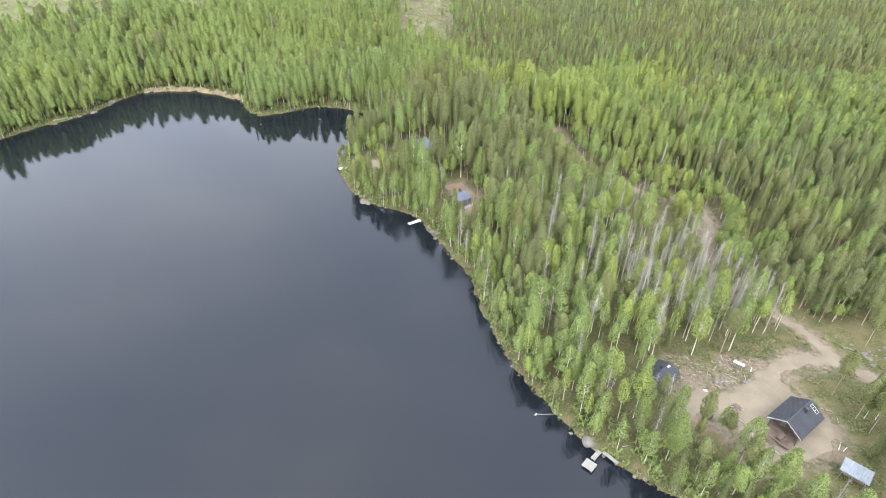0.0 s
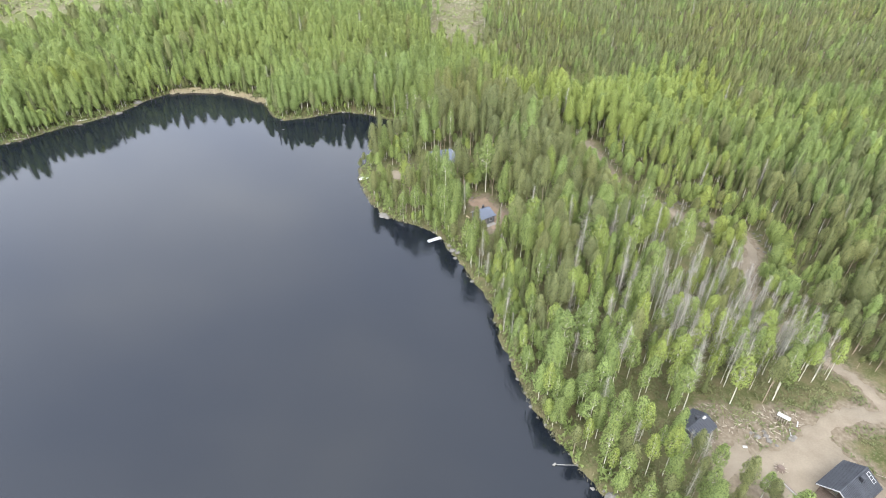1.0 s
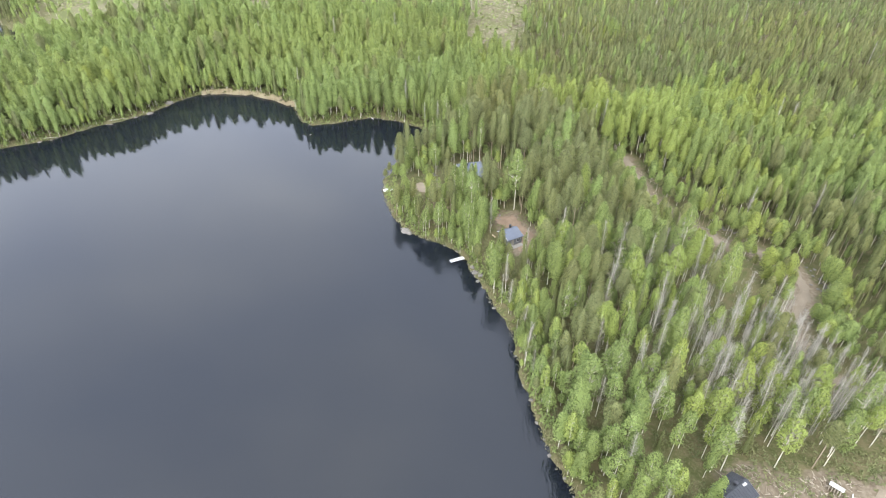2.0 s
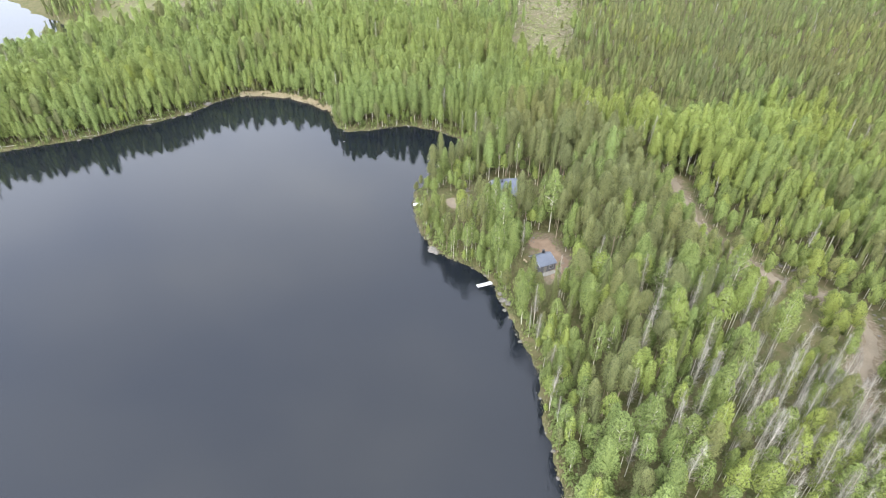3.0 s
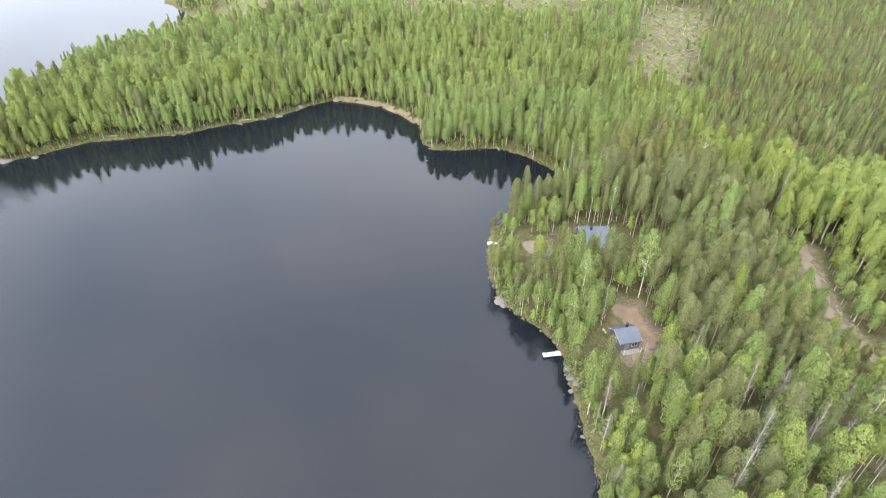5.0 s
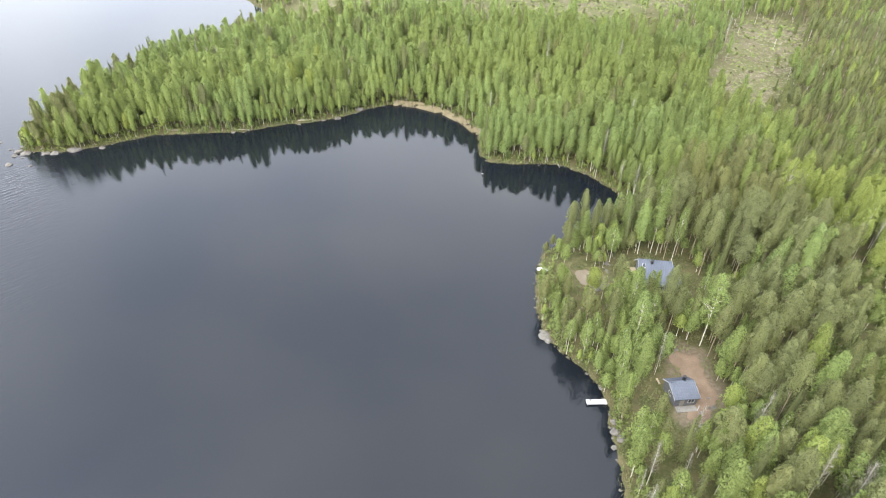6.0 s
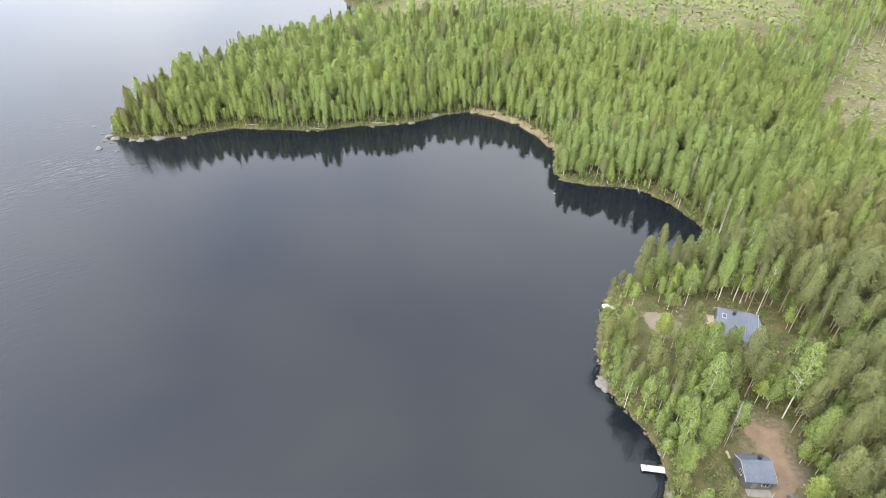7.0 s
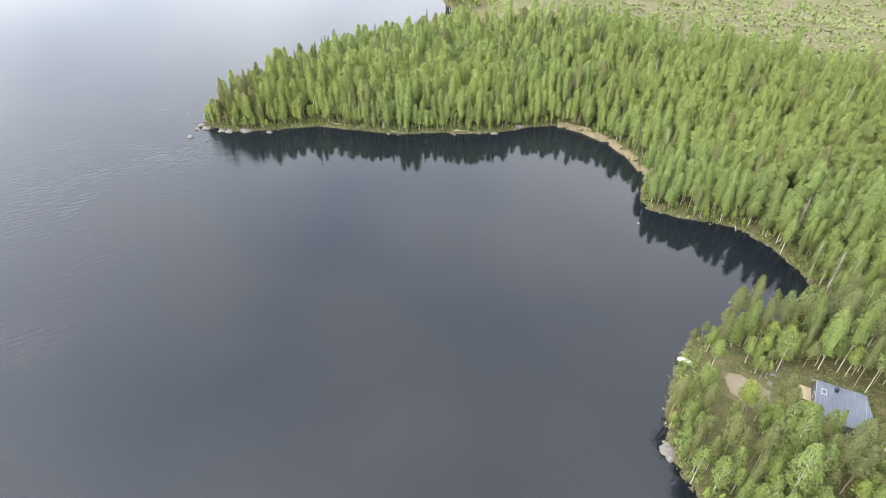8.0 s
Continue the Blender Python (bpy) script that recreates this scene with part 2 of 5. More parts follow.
# ---- plan of the shore and the clearings ----
SHORE = [(110, -300), (95, -60), (80, 20), (64, 40), (52, 52), (44, 59), (38, 63), (34, 66.5), (29, 71), (24, 78), (20, 85), (16, 93), (13, 102), (10, 112), (7, 127),
         (1, 138), (-3, 146), (-6, 152), (-10, 158), (-15, 161.5), (-21, 163.5), (-27, 167), (-32, 174), (-36.5, 183), (-39.5, 191), (-41, 199), (-38, 209),
         (-32, 217), (-26, 227), (-26, 239), (-34, 246), (-46, 253), (-59, 255.5), (-66, 252), (-74, 246.5), (-83, 243), (-88, 246), (-94, 255), (-100, 266),
         (-110, 272), (-122, 276), (-137, 277), (-149, 272), (-155, 262), (-160, 245), (-166, 236), (-174, 228), (-183, 213), (-197, 202), (-212, 190),
         (-219, 174), (-226, 163), (-236, 156), (-242, 153), (-248, 160), (-261, 186), (-268, 210), (-284, 247), (-282, 277), (-285, 300), (-297, 335),
         (-320, 362), (-350, 379), (-380, 392), (-450, 440), (-700, 600), (-1500, 900), (-6000, 1500), (-6000, 6000), (6000, 6000), (6000, -6000), (300, -6000)]
ROAD_IN = [(118, 74), (104, 79), (97, 84), (92, 88.2), (88, 91), (83, 91.6), (77, 90), (71, 86)]
ROAD_UP = [(89, 92), (87, 99), (84, 105), (80, 112), (75, 120), (72.5, 128), (77, 138), (82.5, 148), (83, 156), (78, 164), (68, 168), (62, 173), (55, 185), (50, 193), (48, 206), (46, 222)]
YARD = [(49.5, 78.3), (52, 81), (55.1, 83.5), (57.5, 80.8), (65, 83.5), (71, 88), (77, 91.5), (84, 93), (84, 90), (77, 88), (73.3, 85.5), (75, 81), (79, 76), (79, 71), (73.5, 66.5), (66, 65), (60, 65),
        (58.5, 69), (59.7, 73.6), (54, 76), (49.9, 75.1)]
SOIL_B = [(-3, 175), (0, 178), (3, 175.5), (6, 177), (10, 170.5), (13, 167), (12.5, 161), (13.5, 157.5), (8, 157), (7.5, 163), (5, 165.5), (4, 169.5)]
SAND_C = [(-30.5, 192.5), (-26.4, 195), (-20.6, 195), (-18.8, 191), (-22.4, 187), (-26.4, 188.6)]
STRIP = [(-20, 318), (-31, 359), (-35, 433), (-30, 500), (4, 498), (7, 411), (9, 335), (3, 318)]
CUT = [(-300, 345), (-268, 330), (-250, 335), (-225, 352), (-200, 374), (-165, 372), (-122, 380), (-82, 415), (-58, 455), (-70, 520), (-110, 650), (-330, 640), (-360, 470)]
BARE_ZONE = [(40, 101), (44, 118), (54, 132), (66, 128), (76, 118), (88, 110), (84, 100), (70, 97), (56, 92)]
SLASH_A = [(46, 89), (52, 93), (60, 90), (66, 93), (72, 91), (70, 88), (64, 84.5), (58, 82), (55, 85), (50, 84)]
rng = np.random.default_rng(7)


def poly_sd(poly, p):
    """Signed distance of points p (n, 2) to a closed polygon, positive inside."""
    a = np.array(poly, float)
    b = np.roll(a, -1, 0)
    best, inside = np.full(len(p), 1e9), np.zeros(len(p), bool)
    for (ax, ay), (bx, by) in zip(a, b):
        ex, ey = bx - ax, by - ay
        wx, wy = p[:, 0] - ax, p[:, 1] - ay
        k = np.clip((wx * ex + wy * ey) / (ex * ex + ey * ey), 0, 1)
        best = np.minimum(best, (wx - k * ex) ** 2 + (wy - k * ey) ** 2)
        crossing = (ay > p[:, 1]) != (by > p[:, 1])
        if ey:
            inside ^= crossing & (p[:, 0] < (p[:, 1] - ay) / ey * ex + ax)
    return np.sqrt(best) * np.where(inside, 1, -1)


def line_d(line, p):
    best = np.full(len(p), 1e9)
    for (ax, ay), (bx, by) in zip(line, line[1:]):
        ex, ey = bx - ax, by - ay
        wx, wy = p[:, 0] - ax, p[:, 1] - ay
        k = np.clip((wx * ex + wy * ey) / (ex * ex + ey * ey), 0, 1)
        best = np.minimum(best, (wx - k * ex) ** 2 + (wy - k * ey) ** 2)
    return np.sqrt(best)


def wobble(p, size, seed=0):
    """Smooth noise about -1 to 1, from summed sines."""
    r, s = np.random.default_rng(100 + seed), 0
    for k in range(6):
        ang, ph, f = r.uniform(0, 6.28), r.uniform(0, 6.28), r.uniform(0.6, 1.7) * 6.28 / size
        s = s + np.sin((p[:, 0] * np.cos(ang) + p[:, 1] * np.sin(ang)) * f + ph)
    return s / 3.0


def smooth(x, a, b):
    k = np.clip((x - a) / (b - a), 0, 1)
    return k * k * (3 - 2 * k)


def inland(p):
    d = poly_sd(SHORE, p)
    return d + 0.7 * wobble(p, 7, 1) * smooth(np.abs(d), 30, 4) + 0.35 * wobble(p, 2.6, 2) * smooth(np.abs(d), 12, 1)


def height(p):
    d = inland(p)
    land = 0.55 * smooth(d, 0, 1.6) + 0.7 * smooth(d, 1, 7) + 2.4 * (1 - np.exp(-np.maximum(d - 3, 0) / 22))
    rise = 0.05 * np.maximum(p[:, 1] - 270, 0) * smooth(d, 10, 80)
    rise = rise + 0.13 * np.maximum(p[:, 1] - 275, 0) * smooth(p[:, 0], -30, -130) * smooth(d, 5, 60)
    rise = 20 * (1 - np.exp(-rise / 20))
    land = land + rise + 0.35 * wobble(p, 22, 3) * smooth(d, 4, 16) + 2.0 * wobble(p, 140, 4) * smooth(d, 40, 140)
    return np.where(d > 0, land, np.maximum(-3.0, d * 0.35))


def ground_z(x, y):
    return float(height(np.array([[x, y]], float))[0])


# ---- meshes ----
def mesh_np(name, V, F, mats, slot=None, tone=None, flat=True, normals=None):
    me = bpy.data.meshes.new(name)
    V, F = np.asarray(V, np.float32), np.asarray(F, np.int32)
    me.vertices.add(len(V))
    me.vertices.foreach_set("co", V.ravel())
    me.loops.add(F.size)
    me.loops.foreach_set("vertex_index", F.ravel())
    me.polygons.add(len(F))
    me.polygons.foreach_set("loop_start", np.arange(0, F.size, F.shape[1], dtype=np.int32))
    for m in mats:
        me.materials.append(m)
    if slot is not None:
        me.polygons.foreach_set("material_index", np.asarray(slot, np.int32))
    if not flat:
        me.polygons.foreach_set("use_smooth", np.ones(len(F), bool))
    if tone is not None:
        me.attributes.new("tone", "FLOAT", "POINT").data.foreach_set("value", np.asarray(tone, np.float32))
    if normals is not None:
        me.attributes.new("custom_normal", "FLOAT_VECTOR", "POINT").data.foreach_set("vector", np.asarray(normals, np.float32).ravel())
    me.update(calc_edges=True)
    return me


def part(name, bm, material, parent, label=""):
    """Links a bmesh as one mesh object under a thing or a part."""
    me = bpy.data.meshes.new(name)
    bmesh.ops.recalc_face_normals(bm, faces=bm.faces[:])
    bm.to_mesh(me)
    bm.free()
    me.materials.append(material)
    ob = new(name, me)
    if parent:
        ob.parent = parent
    return tagged(ob, label)


def thing(name, m, label, category, group="", kind=""):
    ob = new(name)
    ob.matrix_basis = m
    return tagged(ob, label, category, group, kind)


def boxes(*specs, bevel=0.0):
    """A bmesh of boxes: centre x, y, z and sizes."""
    bm = bmesh.new()
    for cx, cy, cz, sx, sy, sz in specs:
        bmesh.ops.create_cube(bm, size=1, matrix=Matrix.LocRotScale((cx, cy, cz), None, (sx, sy, sz)))
    if bevel:
        bmesh.ops.bevel(bm, geom=bm.edges[:], offset=bevel, segments=1, affect="EDGES")
    return bm


def slab(corners, thick):
    """A sheet through four corners, with thickness downwards."""
    bm = bmesh.new()
    top = [bm.verts.new(c) for c in corners]
    low = [bm.verts.new((c[0], c[1], c[2] - thick)) for c in corners]
    bm.faces.new(top)
    bm.faces.new(low[::-1])
    n = len(corners)
    for i in range(n):
        bm.faces.new((top[i], low[i], low[(i + 1) % n], top[(i + 1) % n]))
    return bm


def rod(a, b, r, sides=8, r2=None):
    a, b = Vector(a), Vector(b)
    bm = bmesh.new()
    m = Matrix.Translation((a + b) / 2) @ (b - a).to_track_quat("Z", "Y").to_matrix().to_4x4()
    bmesh.ops.create_cone(bm, cap_ends=True, segments=sides, radius1=r, radius2=r if r2 is None else r2, depth=(b - a).length, matrix=m)
    return bm


# ---- ground and water ----
def axis(lo, hi, step, far):
    mid = list(np.arange(lo, hi + 0.01, step))
    s, out, left, right = step, [], [lo], [hi]
    while right[-1] < far:
        s *= 1.22
        right.append(right[-1] + s)
        left.append(left[-1] - s)
    return np.array(left[:0:-1] + mid + right[1:])


gx, gy = axis(-310, 170, 2.5, 4600), axis(0, 330, 2.5, 4600)
P = np.stack(np.meshgrid(gx, gy), -1).reshape(-1, 2)
gz = height(P)


def grid_faces(nx, ny):
    i = np.arange(nx * ny).reshape(ny, nx)
    return np.stack([i[:-1, :-1], i[:-1, 1:], i[1:, 1:], i[1:, :-1]], -1).reshape(-1, 4)


me = mesh_np("ground", np.column_stack([P, gz]), grid_faces(len(gx), len(gy)), [FLOOR], flat=False)
road_gap = np.minimum(line_d(ROAD_IN, P), line_d(ROAD_UP, P))
bare = np.maximum(smooth(road_gap, 5.5, 1.8) * 0.7, np.maximum(smooth(poly_sd(SOIL_B, P), -5, 0), smooth(poly_sd(YARD, P), -6, 0)) * 0.8)
bare = np.maximum(bare, smooth(poly_sd(SLASH_A, P), -3, 1) * 0.8)
bare = np.maximum(bare, 0.3 * smooth(poly_sd([(-24, 190), (-5, 188), (0, 200), (-8, 210), (-26, 206)], P), -4, 3))
strip = smooth(poly_sd(STRIP, P) + 5 * wobble(P, 18, 31), -4, 4)
bare = np.maximum(bare, 0.4 * strip)
cut = np.maximum(0.75 * strip, smooth(poly_sd(CUT, P) + 9 * wobble(P, 30, 32), -5, 6))
me.attributes.new("bare", "FLOAT", "POINT").data.foreach_set("value", bare.astype(np.float32))
me.attributes.new("cut", "FLOAT", "POINT").data.foreach_set("value", cut.astype(np.float32))
tagged(new("ground", me), "mossy brown-green forest floor with bare soil patches", "ground", kind="structure")

wx, wy = axis(-420, 100, 5.0, 4600), axis(20, 320, 5.0, 4600)
Q = np.stack(np.meshgrid(wx, wy), -1).reshape(-1, 2)
me = mesh_np("water", np.column_stack([Q, np.zeros(len(Q))]), grid_faces(len(wx), len(wy)), [WATER], flat=False)
sd = -poly_sd(SHORE, Q)
open_lake = (Q[:, 0] + 162) * 0.62 + (Q[:, 1] - 138) * 0.785
ruffle = np.maximum(smooth(line_d([(70, 30), (44, 55), (16, 90), (4, 128), (-10, 152), (-30, 166), (-45, 190)], Q), 18, 4) * 0.7, smooth(open_lake, 12, -45) * smooth(np.hypot(Q[:, 0] + 130, Q[:, 1] - 90), 190, 70))
me.attributes.new("ruffle", "FLOAT", "POINT").data.foreach_set("value", ruffle.astype(np.float32))
me.attributes.new("swell", "FLOAT", "POINT").data.foreach_set("value", np.maximum(3.1 * smooth(open_lake, 12, -30), 1.2 * smooth(sd + 2.5 * wobble(Q, 16, 61), 14, 2) * (Q[:, 0] > -60)).astype(np.float32))
tagged(new("water", me), "dark still lake water reflecting a grey sky", "lake", kind="structure")


def draped(name, sd_of, box, step, material, label, category, lift=0.10):
    """A sheet laid on the ground; its rim dips under the ground along the outline."""
    xs, ys = np.arange(box[0], box[2], step), np.arange(box[1], box[3], step)
    p = np.stack(np.meshgrid(xs, ys), -1).reshape(-1, 2)
    s = sd_of(p) + 0.45 * wobble(p, 4, 5) + 0.2 * wobble(p, 1.4, 6)
    z = height(p) + np.where(s > 0, lift * smooth(s, 0, 0.5), np.maximum(s, -1) * 0.6) + 0.03 * wobble(p, 2.0, 8)
    f = grid_faces(len(xs), len(ys))
    f = f[s[f].max(1) > -0.7]
    used = np.unique(f)
    remap = np.zeros(len(p), int)
    remap[used] = np.arange(len(used))
    me = mesh_np(name, np.column_stack([p, z])[used], remap[f], [material], flat=False)
    return tagged(new(name, me), label, category, kind="structure")


draped("road", lambda p: np.maximum(1.7 - line_d(ROAD_IN, p), 1.35 - line_d(ROAD_UP, p)), (44, 72, 120, 224), 0.6, SAND, "pale sandy gravel track through the forest", "road", 0.16)
draped("yard", lambda p: poly_sd(YARD, p), (46, 61, 88, 96), 0.6, SAND, "pale trodden sand yard round the cabin", "yard", 0.12)
draped("soil_patch", lambda p: poly_sd(SOIL_B, p), (-8, 153, 18, 184), 0.6, DIRT, "reddish bare soil behind the small cabin", "soil")
draped("sand_patch", lambda p: poly_sd(SAND_C, p), (-34, 183, -15, 199), 0.6, SAND, "pale sand patch beside the cottage", "sand")


# ---- trees ----
def tube(points, radii, sides):
    V, F = [], []
    for k, (p, r) in enumerate(zip(points, radii)):
        for i in range(sides):
            a = 6.2832 * i / sides
            V.append((p[0] + r * math.cos(a), p[1] + r * math.sin(a), p[2]))
        if k:
            for i in range(sides):
                a0, a1 = (k - 1) * sides + i, (k - 1) * sides + (i + 1) % sides
                F += [(a0, a1, a1 + sides), (a0, a1 + sides, a0 + sides)]
    return np.array(V), np.array(F)


def leaves(c, nrm, size, r, hang=(0, 0, -1.0), slim=0.55):
    """One pointed leaf cluster (a triangle) at each centre, facing roughly along its normal, its long end along hang."""
    n = len(c)
    nrm = nrm / np.linalg.norm(nrm, axis=1, keepdims=True)
    t = np.asarray(hang, float) + r.normal(size=(n, 3)) * 0.45
    t = t - nrm * (t * nrm).sum(1, keepdims=True)
    t /= np.linalg.norm(t, axis=1, keepdims=True) + 1e-6
    b = np.cross(nrm, t)
    s = (size * r.uniform(0.6, 1.4, n))[:, None]
    V = np.stack([c + s * (1.35 * t), c + s * (-0.65 * t + slim * b), c + s * (-0.65 * t - slim * b)], 1).reshape(-1, 3)
    F = np.arange(3 * n).reshape(-1, 3)
    return V, F


def slivers(a, b, w, r):
    """Thin twigs from points a to points b."""
    n = len(a)
    side = np.cross(b - a, r.normal(size=(n, 3)))
    side = side / np.linalg.norm(side, axis=1, keepdims=True) * np.reshape(w, (-1, 1))
    V = np.stack([a - side, a + side, b], 1).reshape(-1, 3)
    return V, np.arange(3 * n).reshape(-1, 3)


def join(parts):
    V, F, o = [], [], 0
    for v, f in parts:
        V.append(v)
        F.append(f + o)
        o += len(v)
    return np.concatenate(V), np.concatenate(F)


def crown_hull(prof_of, lo, H, mid, rings, sides, pointy, r):
    """A closed, lumpy crown body round the stem: V, F, normals."""
    V, N = [], []
    us = np.linspace(0.04, 0.9, rings)
    for u in us:
        off = r.uniform(0, 6.28)
        for i in range(sides):
            a = off * 0.1 + 6.2832 * i / sides
            k = prof_of(u) * pointy * (1 + r.uniform(-0.28, 0.28))
            m = mid(H * (lo + (1 - lo) * u))
            V.append((m[0] + k * math.cos(a), m[1] + k * math.sin(a), m[2] + r.uniform(-0.35, 0.35)))
            N.append((math.cos(a), math.sin(a), 0.38 + 0.75 * u))
    V += [tuple(mid(H * 0.995)), tuple(mid(H * lo - 0.3))]
    N += [(0, 0, 1), (0, 0, -1)]
    F = []
    for k in range(rings - 1):
        for i in range(sides):
            a0, a1 = k * sides + i, k * sides + (i + 1) % sides
            F += [(a0, a1, a1 + sides), (a0, a1 + sides, a0 + sides)]
    top, low, b = len(V) - 2, len(V) - 1, (rings - 1) * sides
    for i in range(sides):
        F += [(b + i, b + (i + 1) % sides, top), ((i + 1) % sides, i, low)]
    return np.array(V), np.array(F), np.array(N)


def crown_run(kind, u, dome=0.42):
    """The crown's radius at the share u of its height, for a tree 18 m high; a low dome gives a blunt top."""
    u = np.asarray(u, float)
    if kind == "spruce":
        return 2.1 * (1 - u) ** 0.8 + 0.06
    if kind == "pine":
        return 2.75 * np.clip(u / 0.5 + 0.3, 0, 1) ** 0.7 * (1 - u) ** 0.44 + 0.08
    return 2.75 * np.clip(u / 0.42 + 0.25, 0, 1) ** 0.65 * (1 - u) ** dome + 0.06


def tree_form(kind, seed, n, size, sides, limbs, hull=None):
    """Trunk and crown of one tree about 18 m high: trunk V, F, crown V, F, and the normals of both, soft round the crown."""
    r = np.random.default_rng(seed)
    H, dome = 18.0, 0.54 if limbs else 0.42
    bend, turn = r.uniform(0.1, 0.55), r.uniform(0, 6.28)
    steps = {6: 6, 4: 3, 3: 2}[sides]
    zs = np.linspace(-0.4, H * 0.95, steps)

    def mid(z):
        z = np.asarray(z, float)
        q = bend * 1.5 * (np.clip(z, 0, H) / H) ** 2
        return np.stack([math.cos(turn) * q, math.sin(turn) * q, z], -1)

    def trunk_normals(v):
        o = v[:, :2] - mid(v[:, 2])[:, :2]
        return np.column_stack([o / (np.linalg.norm(o, axis=1, keepdims=True) + 1e-6), np.full(len(v), 0.15)])

    rad = np.linspace(0.115, 0.03, steps) * {"pine": 1.1, "bare": 0.75}.get(kind, 0.95)
    wood = [tube(mid(zs), rad, sides)]
    lo = {"birch": 0.28, "gold": 0.32, "pine": 0.42, "spruce": 0.08, "bare": 0.30}[kind] + (0.045 * (seed % 5) if kind in ("birch", "gold", "pine") else 0) + (0.05 if limbs and hull is None and kind != "bare" else 0)
    if kind == "bare":
        u = lo + (0.97 - lo) * r.uniform(0, 1, n) ** 0.9
        az = r.uniform(0, 6.28, n)
        a = mid(u * H)
        ln = (1.0 - 0.72 * (u - lo) / (1 - lo)) * r.uniform(1.2, 2.7, n)
        b = a + np.stack([np.cos(az) * ln * 0.62, np.sin(az) * ln * 0.62, ln * 0.95], 1)
        one = slivers(a, b, 0.03 * size, r)
        q = a + (b - a) * r.uniform(0.3, 0.9, (n, 1))
        e = q + (b - a) * 0.45 + r.normal(size=(n, 3)) * 0.45
        two = slivers(q, e, 0.022 * size, r)
        tv, tf = join(wood)
        cv, cf = join([one, two])
        return tv, tf, cv, cf, trunk_normals(tv), np.column_stack([np.tile(np.repeat(np.cos(az), 3), 2), np.tile(np.repeat(np.sin(az), 3), 2), np.full(6 * n, 0.6)]), 2 * n
    if kind == "spruce":
        u = r.uniform(0, 1, n) ** 1.35
        az = r.uniform(0, 6.28, n)
        tier = 0.82 + 0.18 * np.sin(u * 60 + 2 * np.sin(az))
        rr = (crown_run("spruce", u) + 0.1) * tier * r.uniform(0.45, 1.05, n)
        c = np.stack([rr * np.cos(az), rr * np.sin(az), H * (lo + (1.02 - lo) * u) - 0.25 * rr], 1)
        soft_n = np.stack([np.cos(az), np.sin(az), np.full(n, 0.7)], 1) + r.normal(size=(n, 3)) * 0.22
        v, f = leaves(c, soft_n + r.normal(size=(n, 3)) * 0.3, size * 0.8, r, np.stack([np.cos(az), np.sin(az), np.full(n, -0.7)], 1), 0.5)
    else:
        u = r.uniform(0, 1, n) ** 0.95
        az = r.uniform(0, 6.28, n)
        k1, k2, k3 = r.uniform(0, 6.28, 3)
        lumps = 0.5 * np.sin(2 * az + 9 * u + k1) + 0.5 * np.sin(3 * az - 14 * u + k2) + 0.4 * np.sin(az * 5 + 25 * u + k3)
        run = crown_run(kind, u, dome) * (0.92 + 0.16 * lumps)
        rr = run * r.uniform(0.28, 1.0, n) ** 0.45 + r.normal(size=n) * 0.08
        c = np.stack([rr * np.cos(az), rr * np.sin(az), H * (lo + (0.985 - lo) * u) - 0.12 * rr + r.normal(size=n) * 0.12], 1)
        c[:, :2] += mid(c[:, 2])[:, :2]
        soft_n = np.stack([np.cos(az), np.sin(az), 0.40 + 0.6 * u], 1) + r.normal(size=(n, 3)) * 0.17
        rough_n = soft_n + r.normal(size=(n, 3)) * 0.45
        if kind == "pine":
            v, f = leaves(c, rough_n, size * 0.95, r, (0, 0, 0.8), 0.6)
        else:
            v, f = leaves(c, rough_n, size, r, (0, 0, -0.45), 0.72)
        if limbs:
            cen = c[::24]
            a = mid(np.maximum(cen[:, 2] - 1.8, 1))
            wood.append(slivers(a, cen, 0.06, r))
    tv, tf = join(wood)
    cn = np.repeat(soft_n, 3, 0)
    body = 0
    if hull:
        hv, hf, hn = crown_hull(lambda u: float(crown_run(kind, u, dome)), lo, H, mid, *hull, r)
        f = np.concatenate([hf, f + len(hv)])
        body = len(hf)
        v, cn = np.concatenate([hv, v]), np.concatenate([hn, cn])
    return tv, tf, v, f, trunk_normals(tv), cn, body


KINDS = ("birch", "pine", "spruce", "bare", "gold")
THIN = {("gold", 1), ("gold", 2), ("gold", 3), ("birch", 1), ("birch", 2), ("birch", 4)}
NEAR = {k: [tree_form(k, 10 + i, 260 if k == "bare" else 560 if (k, i) in THIN else 760, 0.75 if k == "bare" else 0.40, 6, True, None if (k, i) in THIN else (6, 6, 0.5)) for i in range(5)] for k in KINDS}
MID = {k: [tree_form(k, 40 + i, 80 if k == "bare" else 310, 1.1 if k == "bare" else 0.60, 4, False, (4, 6, 0.55)) for i in range(5)] for k in KINDS}
FAR = {k: [tree_form(k, 70 + i, 30 if k == "bare" else 170, 2.0 if k == "bare" else 0.76, 3, False, (4, 5, 0.58)) for i in range(5)] for k in KINDS}
DIM = {k: [tree_form(k, 90 + i, 20 if k == "bare" else 40, 2.0 if k == "bare" else 1.15, 3, False, (3, 4, 0.62)) for i in range(5)] for k in KINDS}


def inside(poly, p, grow=0.0):
    return poly_sd(poly, p) > -grow


